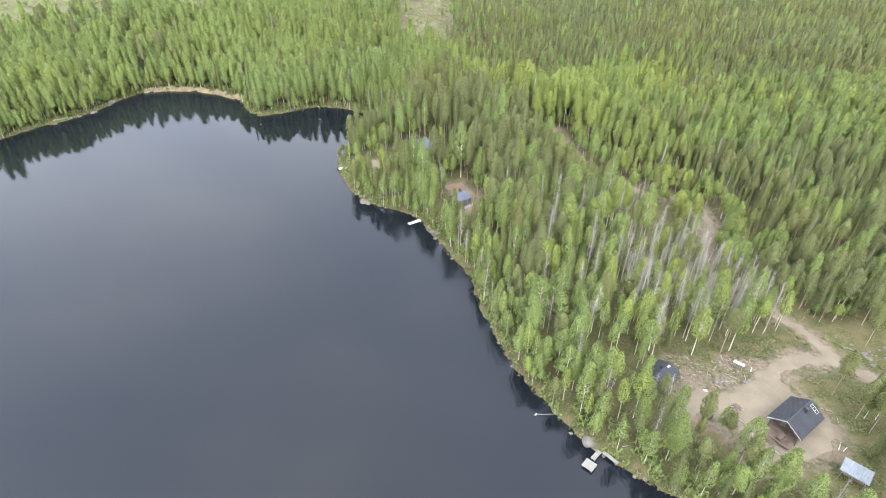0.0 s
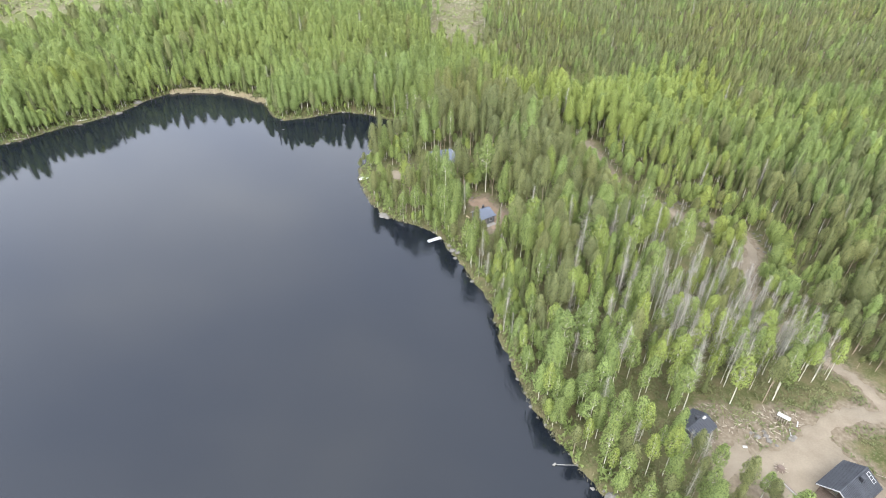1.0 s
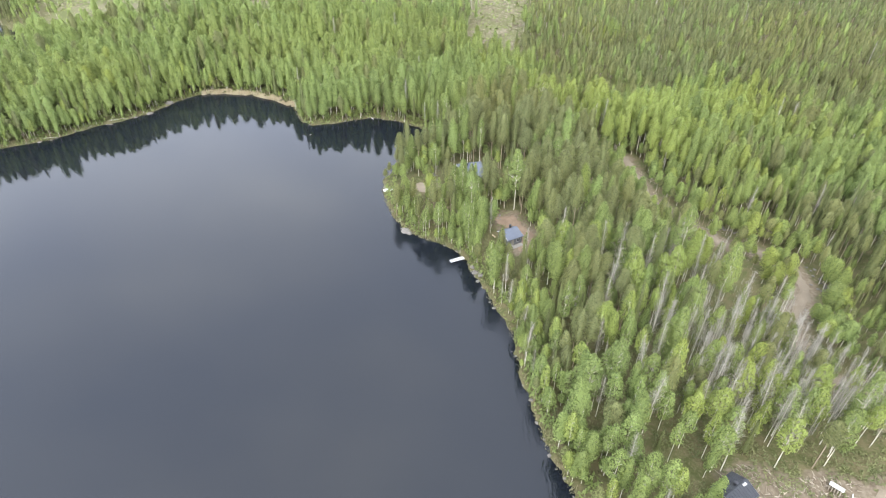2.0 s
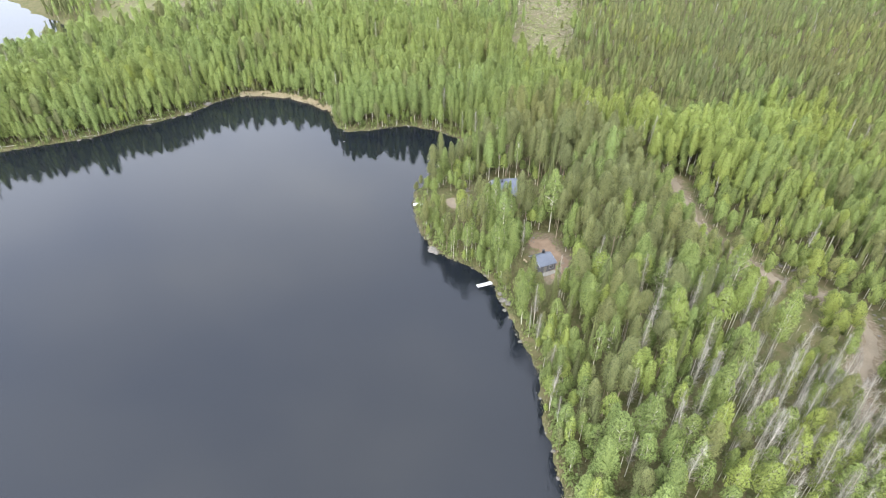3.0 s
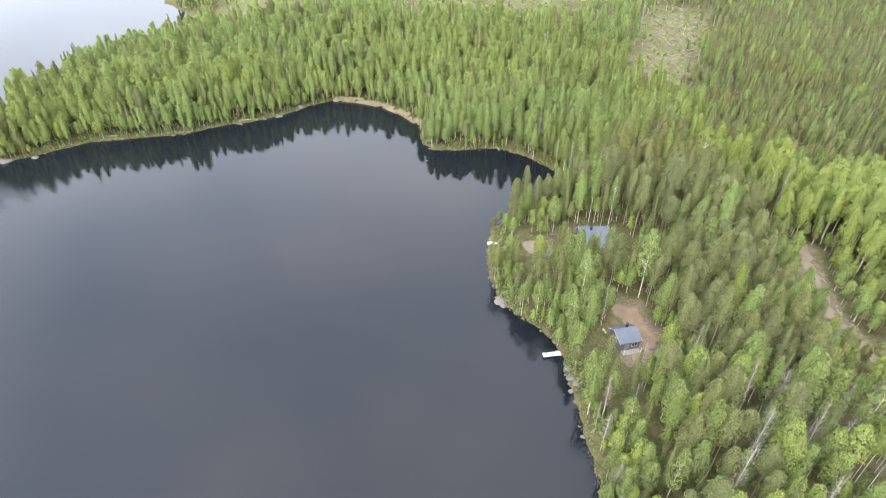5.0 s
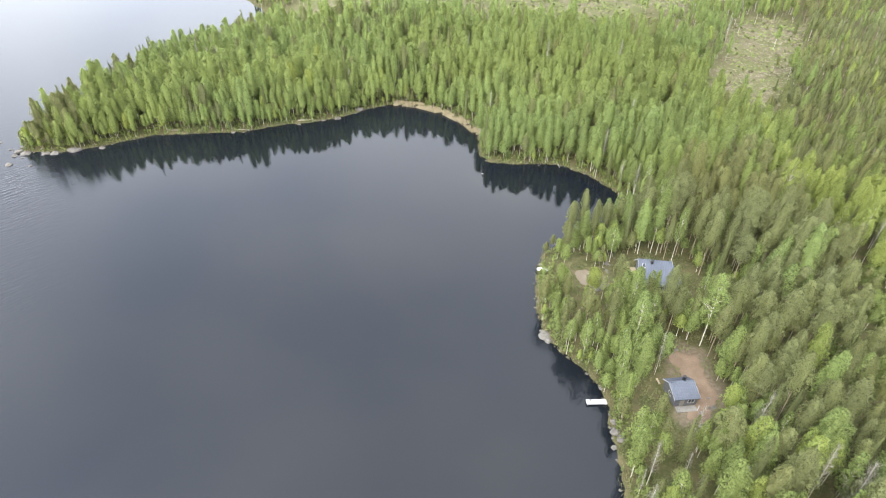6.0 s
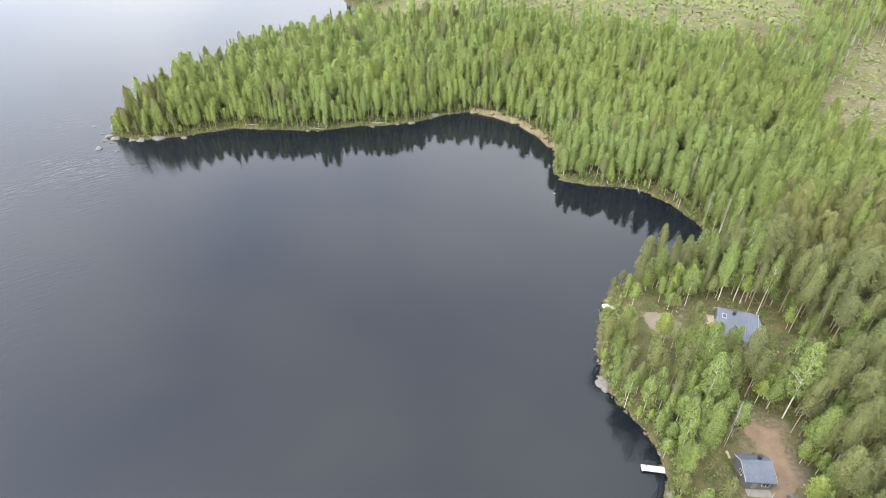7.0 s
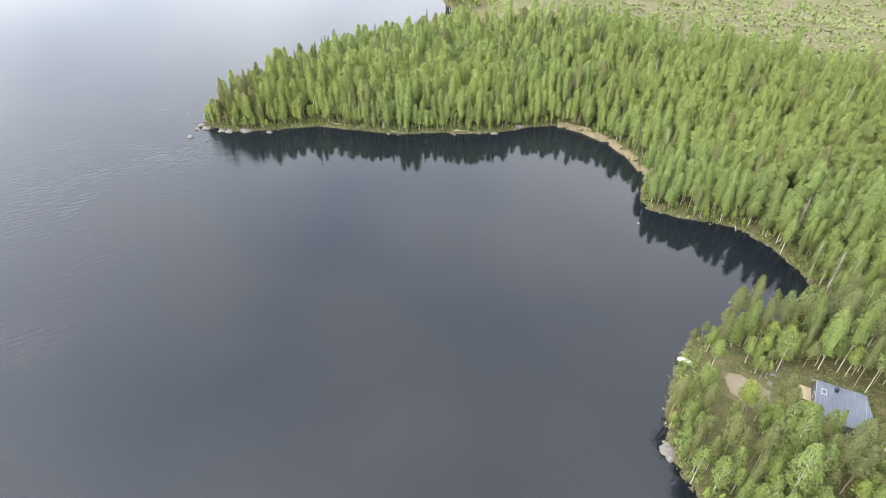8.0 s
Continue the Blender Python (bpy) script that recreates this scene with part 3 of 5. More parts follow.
def sow():
    """Tree places, kinds and sizes over the whole wood."""
    out = []
    near = lambda p: (p[:, 1] < 200) & (p[:, 0] > -60)  # noqa: E731
    low = lambda p: inside(YOUNG_STAND, p)  # noqa: E731
    for step, keep in ((3.2, lambda p: near(p) & ~low(p)), (3.35, lambda p: (p[:, 1] < 330) & ~near(p) & ~low(p)), (3.9, lambda p: (p[:, 1] >= 330) & (p[:, 1] < 430) & ~low(p)),
                       (4.9, lambda p: (p[:, 1] >= 430) & ~low(p)), (3.0, lambda p: low(p) & (p[:, 1] < 320)), (3.5, lambda p: low(p) & (p[:, 1] >= 320) & (p[:, 1] < 430)), (4.3, lambda p: low(p) & (p[:, 1] >= 430))):
        xs, ys = np.arange(-480, 420, step), np.arange(30, 680, step)
        p = np.stack(np.meshgrid(xs, ys), -1).reshape(-1, 2)
        p = p + rng.uniform(-0.48, 0.48, p.shape) * step
        p = p[keep(p) & (p[:, 0] < 92 + (p[:, 1] - 40) * 0.65) & (p[:, 0] > np.where(p[:, 1] < 480, -330 - np.maximum(p[:, 1] - 330, 0) * 0.6, -250))]
        out.append(p)
    p = np.concatenate(out)
    d = inland(p)
    p, d = p[d > 0.7], d[d > 0.7]
    x, y = p[:, 0], p[:, 1]
    n = len(p)
    prob = np.tile(np.array([0.60, 0.22, 0.15, 0.02, 0.01]), (n, 1))

    def zone(mask, *v):
        prob[mask] = v

    zone(x < -100, 0.84, 0.06, 0.08, 0.01, 0.01)
    zone((x < -226) & (y < 176), 0.20, 0.72, 0.08, 0, 0)
    zone((x < -238) & (d < 16) & (y > 165), 0.30, 0.25, 0.45, 0, 0)
    zone((x > -100) & (x < 22) & (y > 240), 0.86, 0.06, 0.05, 0.02, 0.01)
    zone((x > 14) & (y > 262), 0.16, 0.52, 0.30, 0.01, 0.01)
    zone((x > -5) & (x < 60) & (y > 310), 0.20, 0.50, 0.25, 0.02, 0.03)
    zone((x > 55) & (y > 150) & (y < 240), 0.64, 0.12, 0.10, 0.02, 0.12)
    zone((x > 84) & (y > 92) & (y < 190), 0.16, 0.34, 0.48, 0.02, 0.0)
    zone(inside([(-24, 218), (-10, 250), (10, 286), (24, 262), (38, 236), (46, 200), (52, 172), (44, 160), (30, 152), (16, 148), (12, 156), (14, 170), (-2, 176), (-6, 190), (-2, 205)], p), 0.13, 0.80, 0.06, 0.0, 0.01)
    zone(inside(GOLD_FAR, p), 0.22, 0.04, 0.02, 0.03, 0.69)
    zone(inside(GOLD_BAND, p), 0.06, 0.01, 0.01, 0.02, 0.90)
    zone((x < 50) & (y < 145) & (d < 30), 0.62, 0.10, 0.04, 0.10, 0.14)
    zone((x > 4) & (x < 40) & (y > 104) & (y < 158) & (d > 8), 0.40, 0.26, 0.20, 0.06, 0.08)
    zone(inside([(24, 112), (31, 134), (45, 156), (60, 164), (68, 152), (64, 126), (46, 104), (34, 104)], p), 0.24, 0.04, 0.14, 0.28, 0.30)
    zone(inside(BARE_ZONE, p), 0.30, 0.02, 0.02, 0.26, 0.40)
    zone((x < -12) & (y > 158) & (y < 218) & (x > -60), 0.38, 0.54, 0.05, 0.03, 0.0)
    kind = (prob.cumsum(1) < rng.uniform(0, 1, (n, 1))).sum(1).clip(0, 4)
    size = rng.normal(0.97, 0.17, n).clip(0.55, 1.3)
    size[rng.uniform(0, 1, n) < 0.10] *= 0.6
    size *= 0.72 + 0.28 * smooth(d, 0, 18)
    size[(x > -60) & (y < 200)] *= 0.9
    size[inside(YOUNG_STAND, p)] *= 0.62
    size[inside(YOUNG_STAND, p) & (y < 262) & (x > 30)] *= 1.25
    size[inside(GOLD_BAND, p)] *= 1.12
    size[(x > -100) & (x <= 12) & (y > 262)] *= 0.8
    size[x < -100] *= 0.92
    chance = np.full(n, 0.95)
    chance[d < 3] = 0.8
    chance[inside([(-24, 218), (-10, 250), (10, 286), (24, 262), (38, 236), (46, 200), (52, 172), (14, 150), (-6, 190)], p)] = 0.72
    chance[(x < -8) & (y > 158) & (y < 216) & (x > -60)] = 0.62
    chance[inside(SAND_C, p, 9)] = 0.25
    before_sand = inside([(-31, 190), (-18, 190), (-13, 176), (-25, 174)], p)
    chance[before_sand] = 0.3
    size[before_sand] *= 0.5
    chance[(x > -10) & (x < 22) & (y > 140) & (y < 162)] = 0.8
    chance[inside([(-22, 176), (-4, 176), (2, 192), (-24, 192)], p)] = 0.8
    open_bank = inside([(60, 130), (70, 124), (76, 116), (88, 150), (84, 172), (64, 178), (57, 170), (62, 156), (60, 142)], p)
    chance[open_bank] = 0.22
    size[open_bank] *= 0.5
    size[inside(HOUSE_C_LOT, p, 5) & (y < 196)] *= 0.78
    edge = poly_sd(STRIP, p) + 5 * wobble(p, 18, 31)
    chance[edge > -2] = 0.5
    chance[edge > 2] = 0.035
    edge = poly_sd(CUT, p) + 9 * wobble(p, 30, 32)
    size[edge > -24] *= 0.62
    chance[edge > -3] = 0.45
    chance[edge > 3] = 0.02
    chance[(y < 100) & (x > 38)] = 0.62
    chance[inside([(34, 72), (43, 84), (47, 80), (52, 79), (44, 66)], p)] = 1.0
    chance[inside([(82, 82), (110, 78), (112, 102), (90, 104), (84, 96)], p)] = 0.13
    chance[inside([(45, 70), (60, 58), (72, 56), (62, 66), (57, 75), (49, 78)], p)] = 0.5
    road = np.minimum(line_d(ROAD_IN, p), line_d(ROAD_UP, p))
    before_track = inside([(36, 182), (46, 212), (52, 194), (62, 174), (78, 164), (74, 150), (62, 140), (50, 150), (44, 166)], p)
    size[before_track] *= 0.6
    chance[road < 4.0] = 0
    chance[(road < 6.5) & (y < 112)] = 0
    chance[(road < 8) & (y > 120) & (y < 225)] *= 0.1
    size[(road < 15) & (y > 120) & (y < 225) & ~inside(GOLD_BAND, p) & ~before_track] *= 0.6
    for poly, grow in ((YARD, 1.5), (SOIL_B, 2.0), (SAND_C, 1.8), (SLASH_A, 0.6), (HOUSE_A_LOT, 0), (HOUSE_B_LOT, 0), (HOUSE_C_LOT, 0), (SHED_LOT, 0), (SAUNA_LOT, 0), (BOAT_LOT, 0)):
        chance[inside(poly, p, grow)] = 0
    chance[inside(BARE_ZONE, p) & (road > 4)] = 0.62
    size[inside(BARE_ZONE, p)] = np.clip(size[inside(BARE_ZONE, p)] * 0.9, 0.62, 1.0)
    go = rng.uniform(0, 1, n) < chance
    return p[go], d[go], kind[go], size[go]


GOLD_FAR = [(58, 268), (88, 294), (114, 286), (112, 256), (88, 228), (68, 232), (60, 248)]
GOLD_BAND = [(2, 288), (26, 271), (38, 256), (56, 246), (74, 237), (70, 216), (54, 213), (45, 216), (36, 224), (24, 240), (10, 260)]
YOUNG_STAND = [(10, 262), (40, 200), (56, 168), (92, 100), (300, 90), (420, 640), (10, 640)]
HOUSE_A_LOT = [(57, 61), (70, 58), (84, 70), (84, 80), (72, 86), (60, 74)]
HOUSE_B_LOT = [(-2, 152), (4, 148.8), (9, 150), (11, 156), (12, 168), (1, 168), (-3, 163)]
HOUSE_C_LOT = [(-21, 206), (-21, 193), (-16, 189.5), (-9, 189), (-3, 190), (4, 193), (1, 206), (-9, 210)]
BOAT_LOT = [(-42, 193), (-34.5, 194), (-32.5, 186), (-34, 178), (-39, 180)]
SHED_LOT = [(70, 55), (79, 56), (82, 64), (76, 68), (70, 62)]
SAUNA_LOT = [(44.5, 82), (48, 78.5), (53, 80), (55, 84), (52, 89), (46, 89)]
tp, td, tk, ts = sow()

# low young growth along every shore
xs, ys = np.arange(-300, 96, 2.3), np.arange(40, 320, 2.3)
lp = np.stack(np.meshgrid(xs, ys), -1).reshape(-1, 2)
lp = lp + rng.uniform(-1.1, 1.1, lp.shape)
ld = inland(lp)
lr = np.minimum(line_d(ROAD_IN, lp), line_d(ROAD_UP, lp))
rim = np.minimum(np.abs(poly_sd(HOUSE_C_LOT, lp) + 4), np.abs(poly_sd(SOIL_B, lp) + 5))
ok = (ld > 0.6) & ((ld < 8) | ((lr < 10) & (lp[:, 1] > 104)) | (rim < 3.5)) & (rng.uniform(0, 1, len(lp)) < 0.6) & (lr > 3.2)
for lot in (YARD, SOIL_B, SAND_C, HOUSE_A_LOT, HOUSE_B_LOT, HOUSE_C_LOT, SHED_LOT, SAUNA_LOT, BOAT_LOT):
    ok &= ~inside(lot, lp, 1.0)
ok &= ~((lp[:, 0] > 22) & (lp[:, 1] < 100) & (ld < 4.5))
lp, ld = lp[ok], ld[ok]
bp = np.stack(np.meshgrid(np.arange(38, 92, 3.2), np.arange(90, 142, 3.2)), -1).reshape(-1, 2)
bp = bp + rng.uniform(-1.3, 1.3, bp.shape)
bp = bp[(poly_sd(BARE_ZONE, bp) + 4 * wobble(bp, 12, 51) > 1.5) & (np.minimum(line_d(ROAD_IN, bp), line_d(ROAD_UP, bp)) > 2.5) & ~inside(SLASH_A, bp, 1)]
tp, td, tk = np.concatenate([tp, bp]), np.concatenate([td, np.full(len(bp), 30.0)]), np.concatenate([tk, np.full(len(bp), 3)])
ts = np.concatenate([ts, rng.uniform(0.66, 1.02, len(bp))])
young = len(tp)
tp, td = np.concatenate([tp, lp]), np.concatenate([td, ld])
tk = np.concatenate([tk, rng.choice([0, 0, 0, 1, 4], len(lp))])
ts = np.concatenate([ts, rng.uniform(0.24, 0.55, len(lp)) * (0.7 + 0.3 * smooth(ld, 0, 4))])
tz, tturn, ttone = height(tp), rng.uniform(0, 6.28, len(tp)), rng.uniform(0, 1, len(tp))
tform, ttall = rng.integers(0, 100, len(tp)), rng.uniform(0.85, 1.12, len(tp))
ttone = np.clip(0.5 + 0.75 * (ttone - 0.5) + 0.22 * wobble(tp, 26, 71), 0, 1)
# western trees: leaf colour lifted in place of light on the crowns
ttone = np.where(tp[:, 0] < -60, 0.5 + 0.55 * ttone, ttone)
tform = np.where((td < 12) & (tp[:, 0] < -40), tform % 2, tform)
by_yard = (tp[:, 1] < 114) & (tp[:, 0] > 10)
tform = np.where(by_yard & (tk == 0), np.array([1, 2, 4, 1, 0])[tform % 5], np.where(by_yard & (tk == 4), np.array([1, 2, 3, 2, 1])[tform % 5], tform))
ts = np.where(by_yard & (tk != 3), ts * 0.9, ts)
ttone[((tk == 1) | (tk == 2)) & (tp[:, 0] < -180)] *= 0.15
twide = rng.uniform(0.82, 1.3, len(tp))
near_bank = np.hypot(tp[:, 0] - 4, tp[:, 1] - 45) < 190
twide[near_bank & (tk == 1)] *= 0.95
twide[by_yard & (tk != 3)] *= 1.08
twide[(tp[:, 0] < -40) & (tk == 0)] *= 1.15
twide[young:] *= 1.5

# the trees along the east bank and round the cabins stand as things of their own
BANK = [(66, 74), (50, 84), (34, 96), (24, 118), (8, 146), (-8, 168), (-24, 190), (-30, 205)]
gap = line_d(BANK, tp)
gap[young:] = 1e6
single = np.zeros(len(tp), bool)
LIMIT = {0: 300, 1: 220, 2: 70, 3: 300, 4: 120}
for k, most in LIMIT.items():
    mine = np.where(tk == k)[0]
    single[mine[np.argsort(gap[mine])[:most]]] = True
TREE_NAME = {0: "birch_tree", 1: "pine_tree", 2: "spruce_tree", 3: "bare_birch", 4: "young_birch"}
TREE_LABEL = {0: "slender birch with pale trunk and fresh green leaves", 1: "tall pine with brown trunk and grey-green needles", 2: "dark green pointed spruce with drooping branches",
              3: "leafless birch with whitish trunk and grey twigs", 4: "birch with white trunk and yellow-green new leaves"}
NEAR_MESH = {}
for k, name in enumerate(KINDS):
    for i, (tv, tf, cv, cf, tn, cn, body) in enumerate(NEAR[name]):
        crown = mesh_np("crown", cv, cf, [TWIG] if name == "bare" else [LEAF[name, "object"], LEAF[name, "object", "spray"]], np.arange(len(cf)) >= body, flat=False, normals=cn)
        NEAR_MESH[k, i] = mesh_np("trunk", tv, tf, [BARK[name]], flat=False), crown
for i in np.where(single)[0]:
    k = int(tk[i])
    root = new(TREE_NAME[k])
    s = float(ts[i])
    root.matrix_basis = Matrix.LocRotScale((tp[i, 0], tp[i, 1], tz[i]), Euler((0, 0, tturn[i])), (s * twide[i], s * twide[i], s * ttall[i]))
    tagged(root, TREE_LABEL[k], "tree", "trees on the shore")
    trunk_me, crown_me = NEAR_MESH[k, int(tform[i]) % 5]
    for nm, data in (("trunk", trunk_me), ("crown", crown_me)):
        new(nm, data).parent = root


def wood(name, pick, forms, k, label):
    """All the picked trees of one kind as one mesh."""
    kind = KINDS[k]
    V, F, S, T, N, o = [], [], [], [], [], 0
    for j, (tv, tf, cv, cf, tn, cn, body) in enumerate(forms[kind]):
        ids = pick[(tform[pick] % len(forms[kind])) == j]
        if not len(ids):
            continue
        v = np.concatenate([tv, cv])
        f = np.concatenate([tf, cf + len(tv)])
        c, s = np.cos(tturn[ids])[:, None], np.sin(tturn[ids])[:, None]
        sc = ts[ids][:, None]
        wd = sc * twide[ids][:, None]
        X = (v[None, :, 0] * c - v[None, :, 1] * s) * wd + tp[ids, 0][:, None]
        Y = (v[None, :, 0] * s + v[None, :, 1] * c) * wd + tp[ids, 1][:, None]
        Z = v[None, :, 2] * sc * ttall[ids][:, None] + tz[ids][:, None]
        V.append(np.stack([X, Y, Z], -1).reshape(-1, 3))
        m = np.concatenate([tn, cn])
        N.append(np.stack([m[None, :, 0] * c - m[None, :, 1] * s, m[None, :, 0] * s + m[None, :, 1] * c, np.repeat(m[None, :, 2], len(ids), 0)], -1).reshape(-1, 3))
        F.append((f[None] + (np.arange(len(ids)) * len(v))[:, None, None]).reshape(-1, 3) + o)
        S.append(np.tile(np.r_[np.zeros(len(tf)), 1 + (np.arange(len(cf)) >= body)], len(ids)))
        T.append(np.repeat(ttone[ids], len(v)))
        o += len(ids) * len(v)
    if not V:
        return
    me = mesh_np(name, np.concatenate(V), np.concatenate(F), [BARK[kind], TWIG] if kind == "bare" else [BARK[kind], LEAF[kind, "attr"], LEAF[kind, "attr", "spray"]], np.concatenate(S), np.concatenate(T), False, np.concatenate(N))
    tagged(new(name, me), label, "forest", kind="stuff")


WOOD_NAME = {0: "birch_wood", 1: "pine_wood", 2: "spruce_wood", 3: "bare_birch_wood", 4: "young_birch_wood"}
WOOD_LABEL = {0: "dense fresh green birch wood behind the shore", 1: "dense grey-green pine wood on rising ground", 2: "dark green spruces scattered through the wood",
              3: "leafless whitish birches scattered in the wood", 4: "band of yellow-green young birches in the wood"}
band = np.digitize(np.hypot(tp[:, 0] - 4, tp[:, 1] - 45) + 25 * inside(YOUNG_STAND, tp), (225, 350))
for k in range(5):
    rest = ~single & (tk == k)
    for i, (prefix, forms) in enumerate((("", MID), ("far_", FAR), ("distant_", DIM))):
        wood(prefix + WOOD_NAME[k], np.where(rest & (band == i))[0], forms, k, WOOD_LABEL[k])


# ---- undergrowth, reeds and slash ----
def scatter(poly_box, n, accept):
    p = rng.uniform((poly_box[0], poly_box[1]), (poly_box[2], poly_box[3]), (n, 2))
    return p[accept(p)]


def clear_of_sand(p):
    return (np.minimum(line_d(ROAD_IN, p), line_d(ROAD_UP, p)) > 1.9) & ~inside(YARD, p, 0.3) & ~inside(SAND_C, p, 0.2) & ~inside(SOIL_B, p, -0.5)


p = scatter((-45, 45, 110, 230), 200000, lambda q: (inland(q) > 1.5) & (inland(q) < 60) & (q[:, 0] < 92 + (q[:, 1] - 40) * 0.74) & clear_of_sand(q))
p = p[(wobble(p, 9, 11) + 0.6 * wobble(p, 3, 12)) > -0.1]
c = np.column_stack([p, height(p) + rng.uniform(0.03, 0.4, len(p))])
v, f = leaves(c, np.column_stack([rng.normal(size=(len(p), 2)) * 0.7, np.ones(len(p))]), 0.27, rng)
tagged(new("undergrowth", mesh_np("undergrowth", v, f, [SHRUB])), "low green shrubs and moss under the trees", "undergrowth", kind="stuff")

p = scatter((-320, 40, 70, 310), 1000000, lambda q: (lambda e: (e > 0.4) & (e < 4.5))(poly_sd(SHORE, q)))
p = p[wobble(p, 6, 21) + 0.7 * wobble(p, 2.2, 22) > -0.05]
c = np.column_stack([p, height(p) + rng.uniform(0.1, 2.4, len(p)) * smooth(poly_sd(SHORE, p), 0.2, 2.5)])
v, f = leaves(c, np.column_stack([rng.normal(size=(len(p), 2)) * 0.8, np.ones(len(p))]), 0.42, rng)
tone = 0.25 + 0.4 * wobble(p, 5, 23)
tagged(new("shore_bushes", mesh_np("shore_bushes", v, f, [LEAF["birch", "attr"]], tone=np.repeat(tone, 3))), "low green willow bushes along the bank", "bushes", kind="stuff")

p = scatter((-320, 40, 70, 310), 900000, lambda q: (lambda e: (e > -0.5) & (e < 1.3))(poly_sd(SHORE, q)))
p = p[rng.uniform(0, 1, len(p)) < 0.55 + 0.4 * wobble(p, 12, 13)]
a = np.column_stack([p, np.maximum(height(p), 0) - 0.05])
b = a + np.column_stack([rng.normal(size=(len(p), 2)) * 0.35, rng.uniform(0.35, 0.9, len(p))])
v, f = slivers(a, b, rng.uniform(0.06, 0.16, len(p)), rng)
tagged(new("shore_grass", mesh_np("shore_grass", v, f, [GRASS])), "yellowish dry grass along the waterline", "grass", kind="stuff")

p = np.concatenate([scatter((-40, 315, 12, 500), 2400, lambda q: inside(STRIP, q, 3)), scatter((-360, 385, -60, 640), 36000, lambda q: inside(CUT, q, 6))])
p = p[wobble(p, 16, 41) + 0.8 * wobble(p, 5, 42) > 0.0]
c = np.column_stack([p, height(p) + rng.uniform(0.2, 1.0, len(p))])
v, f = leaves(c, np.column_stack([rng.normal(size=(len(p), 2)) * 0.6, np.ones(len(p))]), 0.9, rng)
CLEARING = plain("clearing_leaves", (0.100, 0.126, 0.032), (0.165, 0.186, 0.056), 0.12, 0.85)
tagged(new("clearing_bushes", mesh_np("clearing_bushes", v, f, [CLEARING])), "low green bushes on cleared ground", "bushes", kind="stuff")

REEDS = [(-95, 262), (-100.5, 269), (-111, 274.6), (-123, 278.6), (-139, 279.6), (-150.5, 274.6), (-148, 270), (-137, 273.5), (-122, 272.5), (-111, 268.5), (-101, 262)]
p = scatter((-155, 258, -90, 284), 26000, lambda q: inside(REEDS, q, -0.9) & (wobble(q, 7, 81) > -0.45))
a = np.column_stack([p, np.maximum(height(p), 0) - 0.05])
b = a + np.column_stack([rng.normal(size=(len(p), 2)) * 0.4, rng.uniform(0.7, 1.5, len(p))])
v, f = slivers(a, b, rng.uniform(0.1, 0.22, len(p)), rng)
tagged(new("reed_bed", mesh_np("reed_bed", v, f, [REED])), "pale dry reeds along the bay", "reeds", kind="stuff")

p = np.concatenate([scatter((-40, 315, 12, 500), 4500, lambda q: inside(STRIP, q)), scatter((-360, 330, -60, 640), 16000, lambda q: inside(CUT, q) & (wobble(q, 45, 19) > -0.1)), scatter((44, 80, 74, 95), 900, lambda q: inside(SLASH_A, q)),
                    scatter((40, 110, 100, 220), 9000, lambda q: (lambda e: (e > 2.2) & (e < 7))(line_d(ROAD_UP, q)) & (wobble(q, 14, 15) > 0.1))])
a = np.column_stack([p, height(p) + 0.12])
ang, ln = rng.uniform(0, 6.28, len(p)), rng.uniform(0.4, 1.6, len(p))
far_size = np.where(p[:, 1] > 300, 1.6, 1.0)
b = a + np.stack([np.cos(ang) * ln * far_size, np.sin(ang) * ln * far_size, rng.uniform(0, 0.35, len(p))], 1)
v, f = slivers(a, b, 0.11 * far_size, rng)
tagged(new("logging_slash", mesh_np("logging_slash", v, f, [SLASH])), "pale cut branches and logs on cleared ground", "slash", kind="stuff")


# ---- rocks ----
def rock_mesh(seed):
    bm = bmesh.new()
    bmesh.ops.create_icosphere(bm, subdivisions=2, radius=1)
    for v in bm.verts:
        q = v.co.copy()
        v.co *= 1 + 0.42 * noise.noise(q * 1.1 + Vector((seed * 7.3, 0, 0))) + 0.16 * noise.noise(q * 2.7 + Vector((0, seed * 3.1, 0)))
        v.co.z = max(v.co.z, -0.35)
        v.co.z *= 0.72
    me = bpy.data.meshes.new("boulder")
    bm.to_mesh(me)
    bm.free()
    me.materials.append(ROCK)
    return me


ROCKS = [rock_mesh(i) for i in range(7)]


def boulder(x, y, r, flat=1.0, label="grey granite boulder at the water's edge", group="shore boulders", z=None):
    ob = new("boulder", ROCKS[rng.integers(0, 7)])
    zz = max(ground_z(x, y), -0.15) if z is None else z
    ob.matrix_basis = Matrix.LocRotScale((x, y, zz + 0.1 * r), Euler((0, 0, rng.uniform(0, 6.28))), (r * rng.uniform(0.85, 1.25), r, r * flat))
    tagged(ob, label, "boulder", group)


